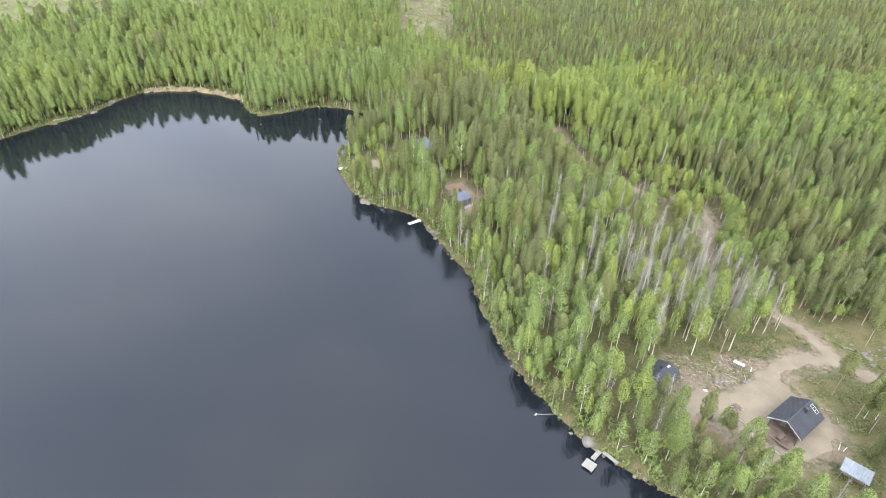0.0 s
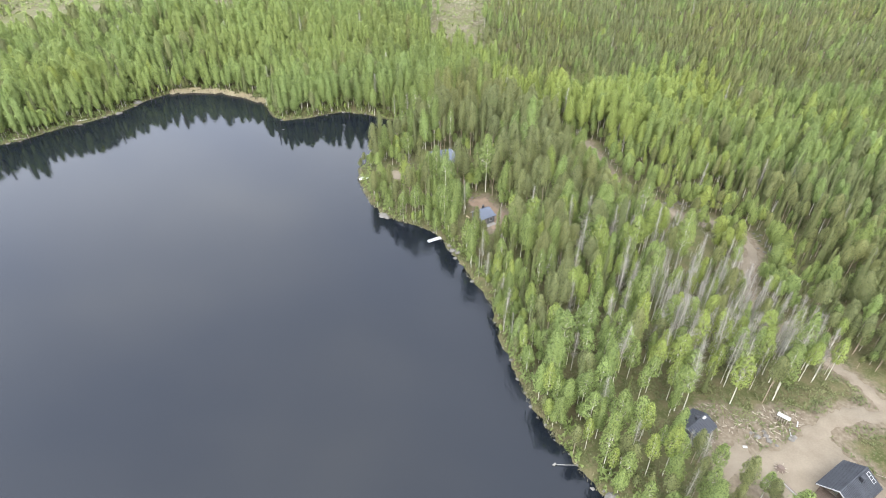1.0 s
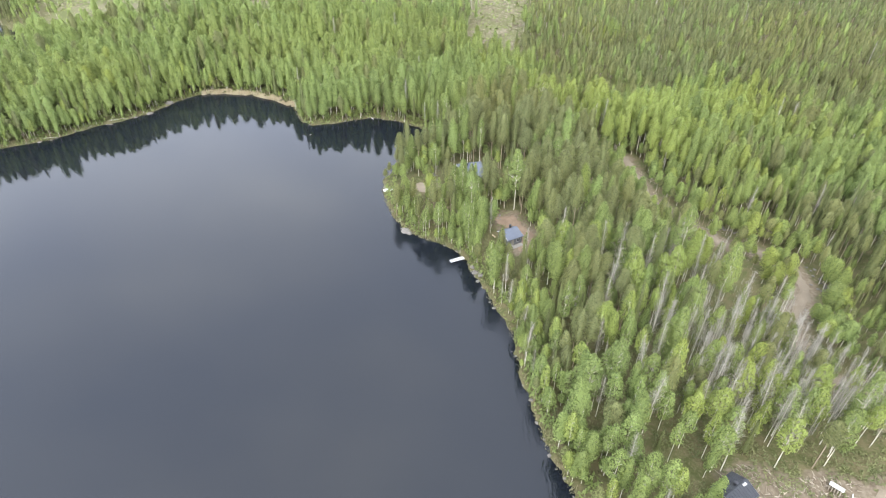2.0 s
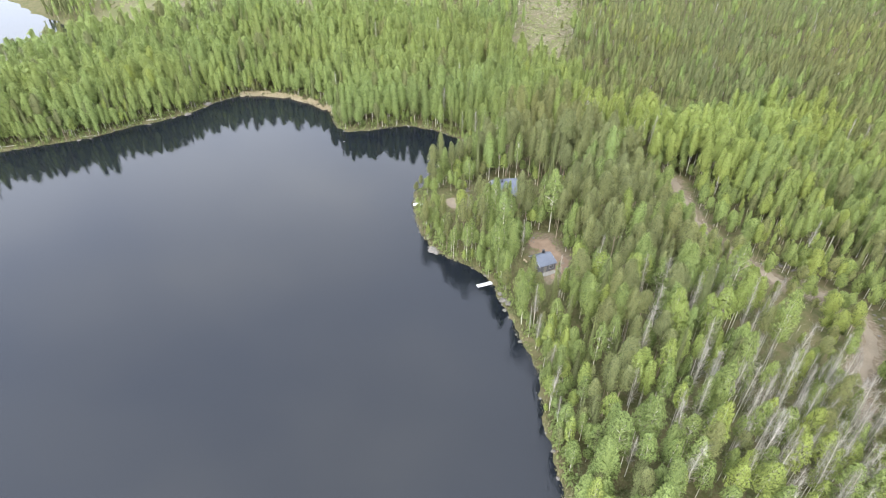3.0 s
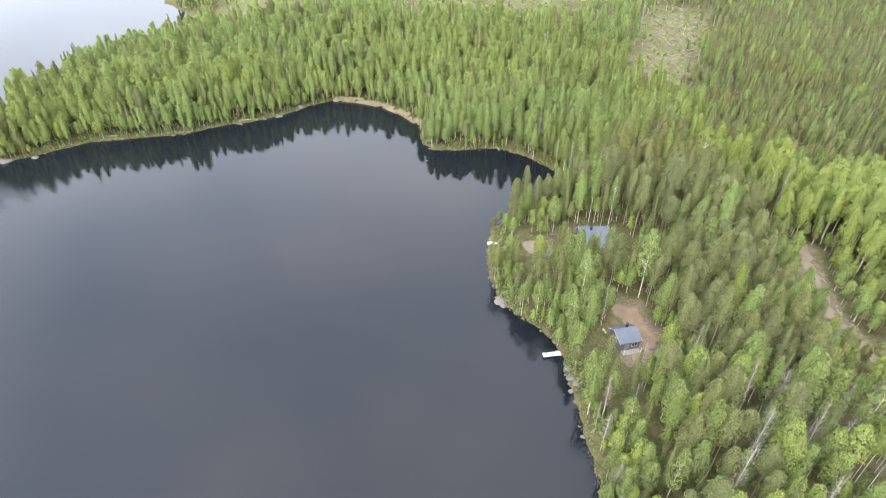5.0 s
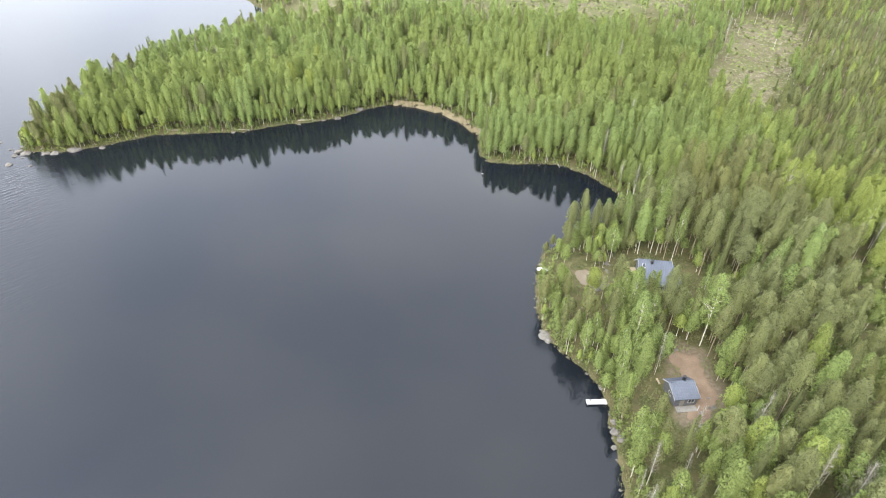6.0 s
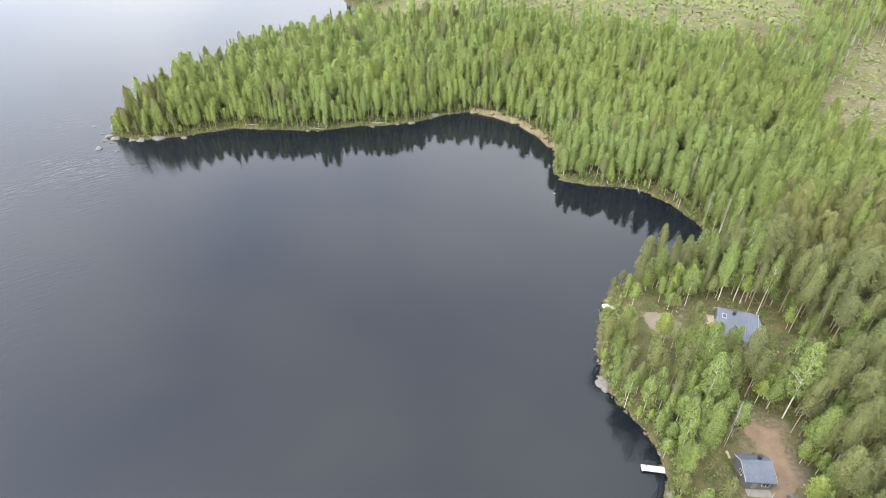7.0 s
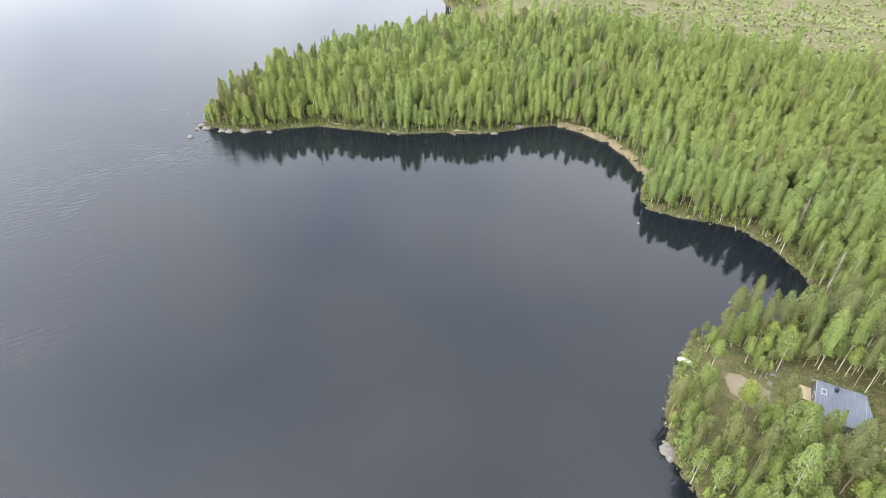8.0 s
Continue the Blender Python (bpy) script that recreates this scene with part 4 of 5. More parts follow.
boulder(29.6, 71.0, 1.5, 0.8, "large pale granite boulder beside the jetty")
boulder(-26.6, 166.6, 1.7, 0.4, "flat pale rock slab sloping into the lake")
boulder(-25.4, 165.5, 1.0, 0.5)
for x, y, r in ((-3.2, 148.2, 1.3), (-1.8, 146.6, 1.0), (-4.3, 150.2, 0.8), (-2.4, 144.6, 0.7)):
    boulder(x, y, r, 0.7, "grey boulder on the bank beside the small jetty")
for x, y, r in ((-233, 144.6, 1.3), (-225.7, 148.6, 0.8), (-239.1, 149.8, 1.2), (-237.7, 153, 1.8), (-241.5, 152.5, 1.6), (-235, 150.5, 0.7), (-224.5, 164.6, 2.2), (-217.8, 172.0, 1.3), (-228.8, 159.2, 1.6), (-257, 153, 1.0), (-231, 157, 1.2), (-244, 156, 1.4), (-246, 152, 0.8)):
    boulder(x, y, r, 0.7, "wet grey boulder off the wooded point", "boulders off the point")
boulder(-80.3, 233.4, 0.55, 0.6, "small rock standing out of the bay")
for x, y, r in ((-159.2, 245.0, 1.5), (-157.2, 258.1, 1.6), (-168.8, 231, 0.9), (-163, 240, 0.9), (-186, 210, 0.8)):
    boulder(x, y, r, 0.7)
pts, acc = [], 0.0
for (ax, ay), (bx, by) in zip(SHORE[4:54], SHORE[5:55]):
    seg = math.hypot(bx - ax, by - ay)
    while acc < seg:
        k = acc / seg
        ox, oy = rng.normal(0, 0.5, 2)
        boulder(ax + (bx - ax) * k + ox, ay + (by - ay) * k + oy, float(rng.uniform(0.18, 0.55)), 0.75, "small grey stone on the waterline", "waterline stones")
        acc += rng.uniform(1.5, 6.5)
    acc -= seg
for cx, cy, sx, sy, n in ((88, 150, 2.5, 7, 26), (70, 174, 6, 1.8, 22), (98, 93, 6, 3, 26), (55, 190, 2, 6, 12), (62, 85.5, 3, 1.6, 12), (92, 82, 3, 2, 10), (2, 176, 3, 2, 8), (11, 161, 1.5, 4, 8), (-23, 199, 2.5, 5, 18), (-21.5, 188.5, 1.6, 1.0, 9), (1, 193, 2, 2, 8), (-3.6, 196.5, 1.2, 1.6, 10)):
    for i in range(n):
        x, y = rng.normal(cx, sx * 0.6), rng.normal(cy, sy * 0.6)
        boulder(x, y, float(rng.uniform(0.2, 0.62)), 0.8, "pale field stone heaped on cleared ground", "field stones")


# ---- houses ----
def gable(name, at, turn, length, front, back, wall_h, rise, roof, walls, label, over=0.45, rib=0.42, base_h=0.35, porch=0.0):
    """A cabin: ridge along local x, its front (towards -y) and back runs given. Returns the root and the ridge height."""
    z0 = ground_z(*at)
    root = thing(name, pose(at[0], at[1], z0, 0, 0, turn), label, "house")
    part("foundation", boxes((0, (back - front) / 2, base_h / 2 - 0.3, length - 0.1, front + back - 0.1, base_h + 0.6)), ROCK, root, "grey stone foundation")
    t, L = 0.16, length / 2
    y0, y1, zt, zr = -front, back, base_h + wall_h, base_h + wall_h + rise
    part("wall", boxes((porch / 2, y0 + t / 2, (base_h + zt) / 2, length - porch, t, wall_h)), walls, root)
    part("wall", boxes((porch / 2, y1 - t / 2, (base_h + zt) / 2, length - porch, t, wall_h)), walls, root)
    for s in (-1, 1):
        bm = bmesh.new()
        x = s * (L - t / 2) + (porch if s < 0 else 0)
        prof = [(y0 + t, base_h), (y1 - t, base_h), (y1 - t, zt), (0, zr - 0.05), (y0 + t, zt)]
        fa = [bm.verts.new((x - t / 2, a, b)) for a, b in prof]
        fb = [bm.verts.new((x + t / 2, a, b)) for a, b in prof]
        bm.faces.new(fa)
        bm.faces.new(fb[::-1])
        for i in range(5):
            bm.faces.new((fa[i], fa[(i + 1) % 5], fb[(i + 1) % 5], fb[i]))
        part("gable_wall", bm, walls, root)
    X = L + over
    for side, run in ((-1, front), (1, back)):
        drop = rise / run * over
        ye, ze = side * (run + over), zt - drop
        sl = part("roof_slope", slab([(-X, 0, zr + 0.12), (X, 0, zr + 0.12), (X, ye, ze + 0.12), (-X, ye, ze + 0.12)], 0.14), roof, root)
        bm = bmesh.new()
        n = int(2 * X / rib)
        for i in range(n + 1):
            x = -X + 0.03 + i * (2 * X - 0.06) / n
            v = [bm.verts.new(q) for q in ((x - 0.05, 0, zr + 0.124), (x + 0.05, 0, zr + 0.124), (x + 0.05, ye, ze + 0.124), (x - 0.05, ye, ze + 0.124), (x, 0, zr + 0.22), (x, ye, ze + 0.22))]
            for q in ((0, 4, 5, 3), (4, 1, 2, 5), (1, 0, 3, 2), (0, 1, 4), (3, 5, 2)):
                bm.faces.new([v[j] for j in q])
        part("roof_seams", bm, roof, sl)
        for s in (-1, 1):
            part("bargeboard", slab([(s * X, 0, zr + 0.14), (s * (X + 0.05), 0, zr + 0.14), (s * (X + 0.05), ye, ze + 0.14), (s * X, ye, ze + 0.14)], 0.24), WHITE, root, "white painted bargeboard")
        part("gutter", rod((-X, ye + side * 0.06, ze + 0.02), (X, ye + side * 0.06, ze + 0.02), 0.06), METAL_BLACK, root)
    part("ridge_cap", boxes((0, 0, zr + 0.16, 2 * X, 0.22, 0.07), bevel=0.02), roof, root)
    return root, zt, zr


def window(root, x, y, z, w, h, face):
    """A window on a wall that faces along x or y (face: 'x+', 'x-', 'y+', 'y-')."""
    s = 1 if face[1] == "+" else -1
    ax = face[0]
    f = (lambda u, d, dz, su, sd, sz: (x + s * d, y + u, z + dz, sd, su, sz)) if ax == "x" else (lambda u, d, dz, su, sd, sz: (x + u, y + s * d, z + dz, su, sd, sz))  # noqa: E731
    fr = part("window", boxes(f(-w / 2, 0.03, 0, 0.09, 0.1, h + 0.09), f(w / 2, 0.03, 0, 0.09, 0.1, h + 0.09), f(0, 0.03, h / 2, w - 0.09, 0.1, 0.09), f(0, 0.03, -h / 2, w - 0.09, 0.1, 0.09), f(0, 0.03, 0, 0.05, 0.08, h - 0.09)), WHITE, root, "white window frame")
    part("pane", boxes(f(0, 0.012, 0, w - 0.1, 0.03, h - 0.1)), GLASS, fr, "dark window glass")


def chimney(root, x, y, z0, z1, w=0.55):
    c = part("chimney", boxes((x, y, (z0 + z1) / 2, w, w, z1 - z0), bevel=0.02), METAL_BLACK, root, "black sheet-clad chimney")
    part("chimney_cap", boxes((x, y, z1 + 0.16, w + 0.16, w + 0.16, 0.05)), METAL_BLACK, c)
    part("flue", rod((x, y, z1 - 0.02), (x, y, z1 + 0.14), 0.16), METAL_BLACK, c)


def deck(name, m, w, d, h, material, label, parent=None, board=0.14):
    """A plank deck: boards along x, on joists and posts."""
    root = thing(name, m, label, "deck") if parent is None else part(name, boxes((0, 0, h - 0.14, w - 0.1, d - 0.1, 0.10)), material, parent, label)
    if parent is not None:
        root.matrix_basis = m
    n = max(2, int(d / (board + 0.012)))
    me = None
    for i in range(n):
        y = -d / 2 + (i + 0.5) * d / n
        if me is None:
            o = part("plank", boxes((0, 0, 0, w, d / n - 0.014, 0.04)), material, root)
            me = o.data
        else:
            o = new("plank", me)
            o.parent = root
        o.location = (0, y, h - 0.02)
    if parent is None:
        for s in (-1, 1):
            part("joist", boxes((0, s * (d / 2 - 0.15), h - 0.115, w - 0.05, 0.1, 0.15)), material, root)
            for q in (-1, 1):
                part("post", rod((q * (w / 2 - 0.2), s * (d / 2 - 0.15), -1.6), (q * (w / 2 - 0.2), s * (d / 2 - 0.15), h - 0.19), 0.08), material, root)
    return root


# cabin with the dark ribbed roof on the sand yard
A, azt, azr = gable("cabin", (70.3, 73.3), 35.5, 8.1, 2.9, 2.9, 2.4, 1.75, ROOF_DARK, WALL_BROWN, "brown cabin with dark ribbed metal roof and white bargeboards", rib=0.36, porch=2.2)
chimney(A, 1.2, -0.75, azr - 0.6, azr + 0.55, 0.6)
tilt = math.degrees(math.atan2(1.75, 2.9))
lad = part("roof_ladder", boxes((-0.4, 0, 0, 0.06, 2.0, 0.07), (0.4, 0, 0, 0.06, 2.0, 0.07), *[(0, -0.96 + 0.64 * i, 0, 0.74, 0.05, 0.06) for i in range(4)]), WHITE, A, "white ladder lying on the roof slope")
lad.matrix_basis = pose(3.6, -1.35, azr + 0.27 - 1.35 * 1.75 / 2.9, tilt, 0, 0)
part("door", boxes((-1.92, 0.9, 1.38, 0.08, 0.95, 2.0), bevel=0.01), WOOD_GREY, A, "grey plank door")
window(A, -1.85, -0.9, 1.75, 1.1, 1.0, "x-")
window(A, -0.4, -2.9, 1.75, 1.1, 1.0, "y-")
window(A, 2.2, -2.9, 1.75, 1.2, 1.0, "y-")
window(A, 4.05, 0, 1.75, 1.0, 1.0, "x+")
for s in (-1, 1):
    for x in (-3.95,):
        part("porch_post", boxes((x, s * 2.75, 1.55, 0.14, 0.14, 2.4)), WALL_BROWN, A)
    part("porch_rail", boxes((-2.95, s * 2.75, 1.15, 1.85, 0.07, 0.1), (-2.95, s * 2.75, 0.75, 1.85, 0.05, 0.1)), WALL_BROWN, A)
part("tie_beam", boxes((-3.95, 0, azt - 0.02, 0.14, 5.35, 0.16)), WALL_BROWN, A)
deck("porch_deck", pose(-4.3, 0, 0), 4.4, 5.5, 0.44, WALL_BROWN, "dark brown plank porch deck", A)
for i in range(3):
    part("porch_step", boxes((-6.75 - 0.28 * i, 0.6, 0.33 - 0.13 * i, 0.28, 1.8, 0.05)), WALL_BROWN, A)
tb = thing("picnic_table", pose(66.3, 69.9, ground_z(70.3, 73.3) + 0.44, 0, 0, 35), "dark brown wooden picnic table with benches", "table")
part("tabletop", boxes(*[(0, -0.3 + 0.15 * i, 0.74, 1.9, 0.13, 0.04) for i in range(5)]), WALL_BROWN, tb)
for s in (-1, 1):
    part("bench", boxes((0, s * 0.75, 0.44, 1.9, 0.26, 0.04)), WALL_BROWN, tb)
    part("leg", boxes((s * 0.75, 0, 0.36, 0.08, 1.5, 0.08), (s * 0.75, -0.3, 0.36, 0.08, 0.08, 0.72), (s * 0.75, 0.3, 0.36, 0.08, 0.08, 0.72)), WALL_BROWN, tb)

# small cabin with the blue-grey roof by the second jetty
B, bzt, bzr = gable("small_cabin", (5.0, 162.9), 37, 4.8, 3.3, 1.9, 2.3, 1.15, ROOF_GREY, WALL_GREY, "small grey cabin with blue-grey sheet metal roof", over=0.35)
chimney(B, 0.8, 0.6, bzr - 0.4, bzr + 0.75, 0.5)
window(B, -2.4, -0.9, 1.6, 1.0, 0.9, "x-")
window(B, 1.1, -3.3, 1.6, 1.3, 1.0, "y-")
part("door", boxes((-0.8, -3.31, 1.35, 0.9, 0.07, 2.0), bevel=0.01), WOOD_GREY, B, "grey plank door")
deck("terrace", pose(0, -4.15, 0), 4.4, 1.5, 0.3, WOOD_GREY, "weathered plank terrace", B)
for s in (-1, 1):
    part("terrace_post", boxes((s * 2.1, -4.8, 1.0, 0.1, 0.1, 1.5)), WHITE, B, "white terrace post")
bn = thing("bench", pose(0.6, 164.4, ground_z(0.6, 164.4), 0, 0, 37), "pale timber bench beside the cabin wall", "bench")
part("seat", boxes((0, 0, 0.45, 0.45, 1.6, 0.06)), WOOD_NEW, bn)
for s in (-1, 1):
    part("leg", boxes((0, s * 0.6, 0.21, 0.4, 0.08, 0.42)), WOOD_NEW, bn)

# cottage on the headland
C, czt, czr = gable("cottage", (-10.8, 201.0), 23, 7.8, 7.2, 2.6, 2.5, 2.2, ROOF_GREY, WALL_GREY, "grey cottage with a broad blue-grey metal roof", over=0.5)
chimney(C, -0.9, -1.1, czr - 0.7, czr + 0.5, 0.6)
for dx in (-3.0,):
    zz = czr + 0.12 - 2.2 / 7.2 * 2.0
    sk = part("roof_window", slab([(dx - 0.45, -1.5, zz + 0.24), (dx + 0.45, -1.5, zz + 0.24), (dx + 0.45, -2.6, zz - 0.13), (dx - 0.45, -2.6, zz - 0.13)], 0.12), WHITE, C, "white framed roof window")
    part("pane", slab([(dx - 0.36, -1.6, zz + 0.22), (dx + 0.36, -1.6, zz + 0.22), (dx + 0.36, -2.5, zz - 0.08), (dx - 0.36, -2.5, zz - 0.08)], 0.01), GLASS, sk)
# slanting east wing under the same roof plane
wing_x, wing_y0, wing_y1, wing_out = 4.4, -0.6, -7.7, 2.5
wing_z = lambda y: czr + 0.1 + (2.2 / 7.2) * y  # noqa: E731
part("wing_roof", slab([(wing_x + 0.06, wing_y0, wing_z(wing_y0)), (wing_x + 0.06, wing_y1, wing_z(wing_y1)), (wing_x + wing_out, wing_y1, wing_z(wing_y1))], 0.14), ROOF_GREY, C, "slanting blue-grey roof of the side wing")
part("wing_wall", slab([(3.95, -2.2, wing_z(-2.2) - 0.16), (3.95, -7.15, wing_z(-7.15) - 0.16), (5.9, -7.15, wing_z(-7.15) - 0.16)], 2.3), WALL_GREY, C)
part("fascia", slab([(wing_x + 0.06, wing_y1 - 0.05, wing_z(wing_y1) + 0.02), (wing_x + wing_out, wing_y1 - 0.05, wing_z(wing_y1) + 0.02), (wing_x + wing_out, wing_y1, wing_z(wing_y1) + 0.02), (wing_x + 0.06, wing_y1, wing_z(wing_y1) + 0.02)], 0.2), WHITE, C, "white painted fascia board")
window(C, -3.9, -3.2, 1.7, 1.2, 1.2, "x-")
window(C, -3.9, -0.6, 1.7, 1.2, 1.2, "x-")
window(C, 0.8, -7.2, 1.5, 1.6, 1.2, "y-")
window(C, 3.9, -2, 1.7, 1.2, 1.2, "x+")
deck("terrace", pose(-5.0, 0.6, 0), 2.2, 4.0, 0.4, WOOD_NEW, "fresh yellow timber terrace", C)
deck("walkway", pose(-6.6, -2.6, 0), 3.0, 1.6, 0.3, WOOD_NEW, "fresh timber walkway", C)
deck("side_deck", pose(-4.9, -5.6, 0), 1.4, 3.6, 0.3, WOOD_NEW, "narrow fresh timber deck", C)
deck("back_deck", pose(0.2, 4.0, 0), 3.2, 1.8, 0.4, WOOD_GREY, "weathered deck behind the cottage", C)

# sauna by the shore with the black roof
D, dzt, dzr = gable("sauna", (47.5, 85.2), 40, 5.4, 2.3, 2.3, 2.2, 0.95, ROOF_DARK, WALL_GREY, "dark sauna with black roof half hidden by birches", over=0.4, rib=0.6)
chimney(D, 0.4, 0.5, dzr - 0.4, dzr + 0.6, 0.4)
part("roof_hatch", boxes((1.9, -0.3, dzr + 0.06, 0.9, 0.5, 0.08)), WHITE, D, "white framed roof hatch")
window(D, -2.7, 0, 1.5, 1.0, 0.8, "x-")

# open woodshed with the pale corrugated roof
S = thing("woodshed", pose(75.6, 61.6, ground_z(75.6, 61.6), 0, 0, -44), "open woodshed with pale corrugated metal roof", "shed")
for sx in (-1, 1):
    for sy in (-1, 1):
        part("post", boxes((sx * 1.9, sy * 1.1, 1.1, 0.12, 0.12, 2.4)), WOOD_GREY, S)
bm = bmesh.new()
n = 44
row = []
for i in range(n + 1):
    x = -2.35 + 4.7 * i / n
    w = 0.03 * math.sin(i * math.pi / 2)
    row.append([bm.verts.new((x, y, z + w)) for y, z in ((-1.6, 2.2), (1.6, 2.75), (1.6, 2.7), (-1.6, 2.15))])
for a, b in zip(row, row[1:]):
    for j in range(4):
        bm.faces.new((a[j], b[j], b[(j + 1) % 4], a[(j + 1) % 4]))
for e in (row[0], row[-1]):
    bm.faces.new(e)
part("roof", bm, ROOF_LIGHT, S, "pale grey corrugated roof sheet")
part("back_wall", boxes((0, 1.1, 1.15, 3.6, 0.05, 2.1)), WOOD_GREY, S)
part("firewood", boxes(*[(-1.6 + 0.36 * i, 0.35, 0.2 + 0.3 * j, 0.32, 0.9, 0.26) for i in range(10) for j in range(4)], bevel=0.03), WOOD_NEW, S, "stacked split firewood")

# jetties
deck("jetty", pose(28.6, 65.7, 0, 0, 0, -42), 2.3, 2.1, 0.5, WOOD_GREY, "grey plank swimming platform on the lake")
deck("jetty_walk", pose(30.35, 67.85, 0, 0, 0, 46), 2.6, 0.95, 0.55, WOOD_GREY, "grey plank walk leading to the platform")
deck("gangway", pose(33.0, 67.2, 0.1, 0, 0, -47), 3.4, 0.75, 0.6, WOOD_GREY, "narrow grey gangway from the bank to the jetty")
deck("small_jetty", pose(-9.2, 153.4, 0, 0, 0, 33), 4.4, 1.35, 0.45, WHITE, "pale plank jetty on the dark water")
mp = thing("mooring_post", pose(-10.4, 152.9, 0.43), "dark mooring post on the jetty end", "post")
part("post", rod((0, 0, 0), (0, 0, 0.5), 0.09), METAL_BLACK, mp)

# boat drawn up on the headland, its hull up
bt = thing("rowing_boat", pose(-37.6, 190.4, max(ground_z(-37.6, 190.4), 0.1), 0, 0, 20), "white rowing boat turned over on the bank", "boat")
bm = bmesh.new()
rings = []
for i in range(11):
    u = i / 10
    w = 0.78 * math.sin(math.pi * (0.12 + 0.80 * u)) ** 0.6
    hgt = 0.5 * (0.75 + 0.25 * math.sin(math.pi * u))
    rings.append([bm.verts.new((-1.7 + 3.4 * u, w * math.cos(a), hgt * math.sin(a) ** 0.7 if math.sin(a) > 0 else 0)) for a in np.linspace(0, math.pi, 9)])
for a, b in zip(rings, rings[1:]):
    for j in range(8):
        bm.faces.new((a[j], a[j + 1], b[j + 1], b[j]))
bm.faces.new(rings[0])
bm.faces.new(rings[-1])
part("hull", bm, HULL, bt)
part("keel", boxes((0, 0, 0.53, 3.1, 0.07, 0.08)), WOOD_GREY, bt)

# mooring boom in the water
bo = thing("mooring_boom", pose(21.9, 77.8, 0.12, 0, 0, 0), "pale pole with a float lying on the water", "pole")
part("pole", rod((-1.8, 0, 0.05), (2.0, 0, 0.25), 0.06), WOOD_GREY, bo)
part("float", rod((-2.3, -0.2, 0.05), (-1.8, 0.2, 0.05), 0.22, 10), WOOD_GREY, bo, "grey float")

# white board pile, timber edging, stump and box in the yard
wb = thing("board_stack", pose(66.7, 89.7, ground_z(66.7, 89.7), 0, 0, -38), "white sheet on a stack of pale boards", "timber stack")
part("sheet", boxes((0, 0, 0.62, 2.4, 1.0, 0.06), bevel=0.01), WHITE, wb, "white board sheet")
for i in range(5):
    part("board", boxes((-0.95 + 0.45 * i, -0.35, 0.28, 0.16, 2.2, 0.56)), SLASH, wb)
for i, (x0, y0, x1, y1) in enumerate(((60.5, 75.2, 62.0, 72.4), (62.1, 72.2, 63.6, 69.0), (63.7, 68.7, 65.1, 66.5))):
    e = thing("timber_edging", pose((x0 + x1) / 2, (y0 + y1) / 2, ground_z((x0 + x1) / 2, (y0 + y1) / 2) + 0.1, 0, 0, math.degrees(math.atan2(y1 - y0, x1 - x0))), "grey squared timber edging the yard", "timber", "yard edging")
    ln = math.hypot(x1 - x0, y1 - y0)
    part("beam", boxes((0, 0, 0.12, ln, 0.28, 0.24), bevel=0.03), WOOD_GREY, e)
    part("beam", boxes((0.1, 0.3, 0.1, ln * 0.9, 0.25, 0.2), bevel=0.03), WALL_BROWN, e)
st = thing("tree_stump", pose(61.2, 77.8, ground_z(61.2, 77.8) + 0.1), "uprooted brown stump in the sand yard", "stump")
part("root_plate", rod((0, 0, 0), (0.1, 0.1, 0.7), 0.95, 11, 0.6), WALL_BROWN, st)
for i in range(8):
    a = i * 0.79
    part("root", rod((0.5 * math.cos(a), 0.5 * math.sin(a), 0.35), (1.35 * math.cos(a), 1.35 * math.sin(a), 0.3 + 0.25 * math.sin(i * 2.1)), 0.12, 6, 0.04), SLASH, st)
bx = thing("storage_box", pose(54.4, 75.3, ground_z(54.4, 75.3) + 0.05, 0, 0, 30), "dark lidded storage box in the yard", "box")
part("body", boxes((0, 0, 0.5, 1.5, 1.1, 1.0), bevel=0.03), METAL_BLACK, bx)
part("lid", boxes((0, 0, 1.05, 1.6, 1.2, 0.1), bevel=0.03), METAL_BLACK, bx)

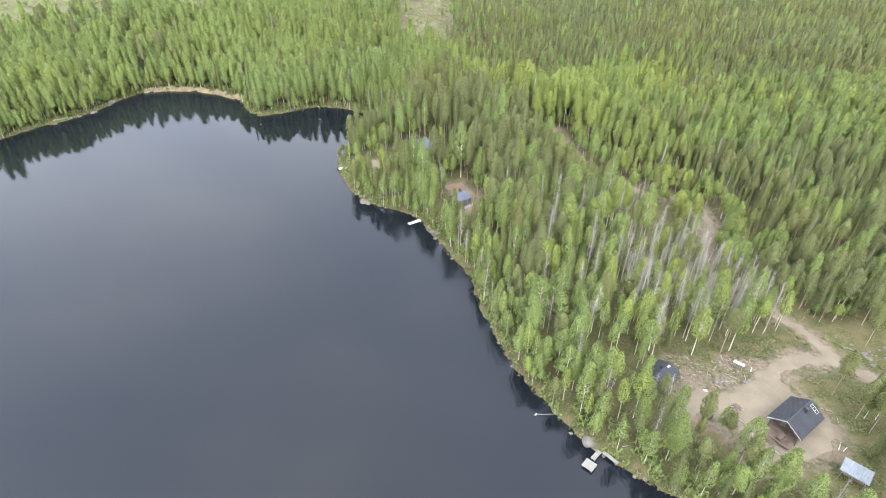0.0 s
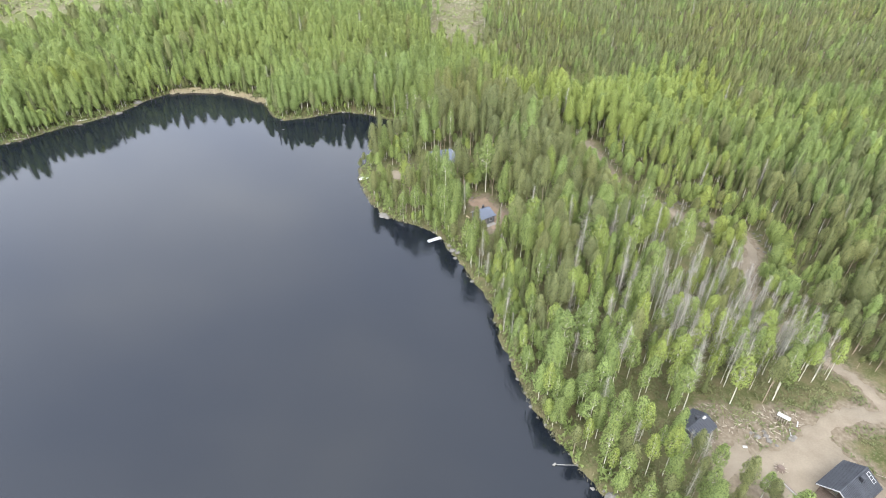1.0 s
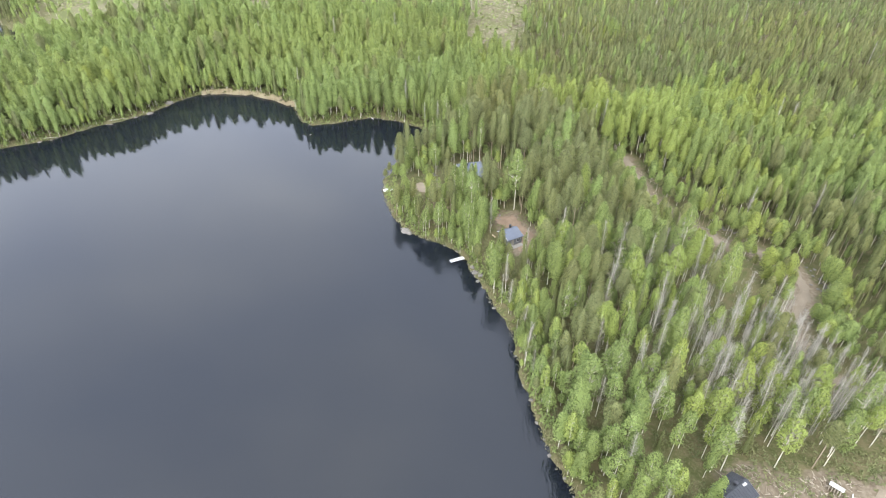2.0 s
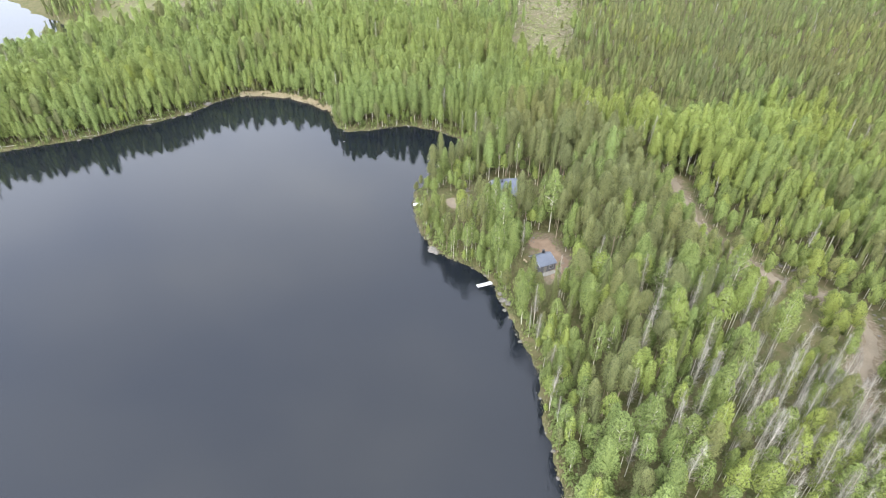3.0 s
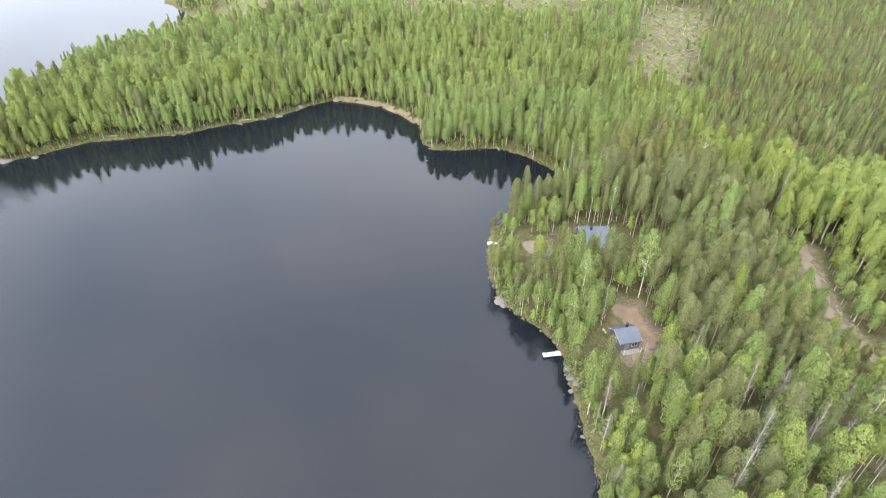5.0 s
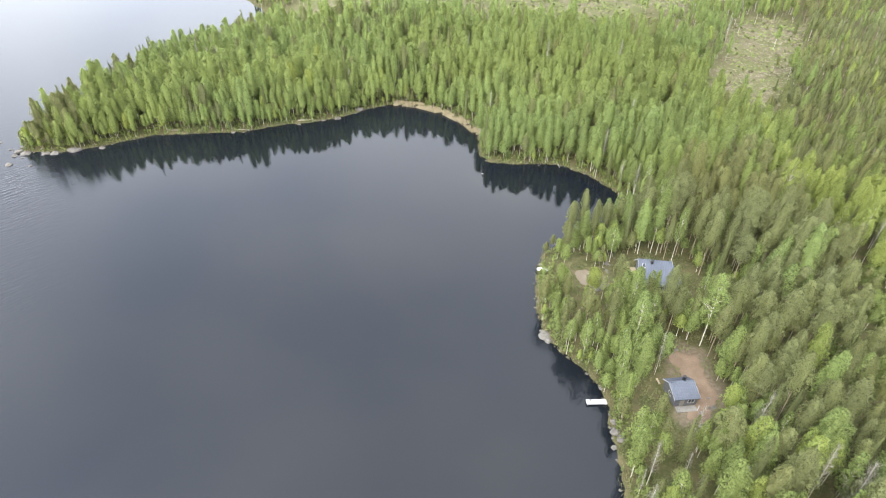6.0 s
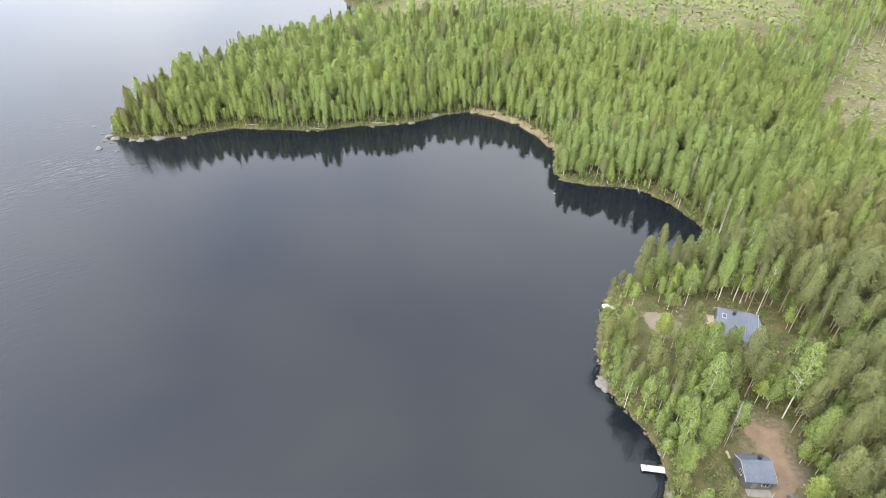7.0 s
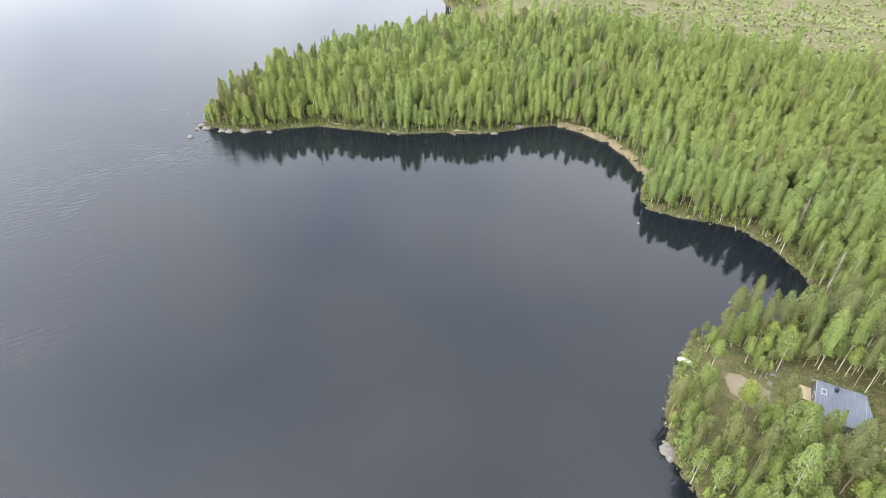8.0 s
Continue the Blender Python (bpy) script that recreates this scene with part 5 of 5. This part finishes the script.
# loose planks and cut logs lying about the yard
for x, y, a, ln, w, mat, lab in ((65.0, 87.6, 20, 2.2, 0.16, SLASH, "pale plank lying on the brush heap"), (63.5, 86.4, -35, 2.6, 0.14, SLASH, "pale plank lying on the brush heap"), (68.8, 88.2, 60, 1.6, 0.2, WHITE, "short white board on the ground"),
                             (61.6, 84.8, 10, 1.8, 0.16, SLASH, "pale plank lying on the brush heap"), (66.6, 86.2, 75, 1.9, 0.14, WHITE, "short white board on the ground"), (77.4, 68.6, 50, 2.4, 0.18, WHITE, "white board by the woodshed"),
                             (78.2, 68.0, 35, 2.0, 0.16, WHITE, "white board by the woodshed"), (79.4, 77.4, -20, 2.1, 0.14, SLASH, "grey plank in the grass"), (80.6, 75.0, 70, 1.8, 0.14, SLASH, "grey plank in the grass"), (36.5, 69.5, 15, 1.5, 0.12, WHITE, "white board on the bank"),
                             (-0.6, 198.4, 30, 1.8, 0.5, WHITE, "white board leaning on the stone heap"), (0.2, 196.6, 80, 1.5, 0.4, WHITE, "white board leaning on the stone heap"), (56.4, 82.2, 0, 0.8, 0.5, WHITE, "small white crate at the yard's edge"), (90.5, 97.5, -40, 2.4, 0.2, SLASH, "sawn log beside the track"), (94.5, 94.5, -30, 2.0, 0.2, SLASH, "sawn log beside the track")):
    pl = thing("plank", pose(x, y, ground_z(x, y) + 0.08, 0, 3, a), lab, "plank")
    part("board", boxes((0, 0, 0.08, ln, w, 0.1), bevel=0.015), mat, pl)

# fallen trunks leaning out over the waterline
for x, y, a, up, ln in ((-166.5, 237.5, 215, 4, 6), (-168, 236, 245, 9, 5), (-183, 215, 225, 6, 5), (-60, 256, 300, 4, 4.5), (-206, 198, 225, 5, 4.5)):
    ft = thing("fallen_trunk", pose(x, y, max(ground_z(x, y), 0.1) + 0.15, 0, -up, a), "grey fallen trunk leaning over the water", "log", "fallen trunks")
    part("stem", rod((-1.0, 0, 0), (ln, 0, 0), 0.15, 8, 0.05), TWIG, ft)
    for i in range(7):
        k = 1.5 + i * (ln - 2) / 7
        part("branch", rod((k, 0, 0), (k + 0.7, (0.8 if i % 2 else -0.8), 0.5), 0.035, 5, 0.01), TWIG, ft)
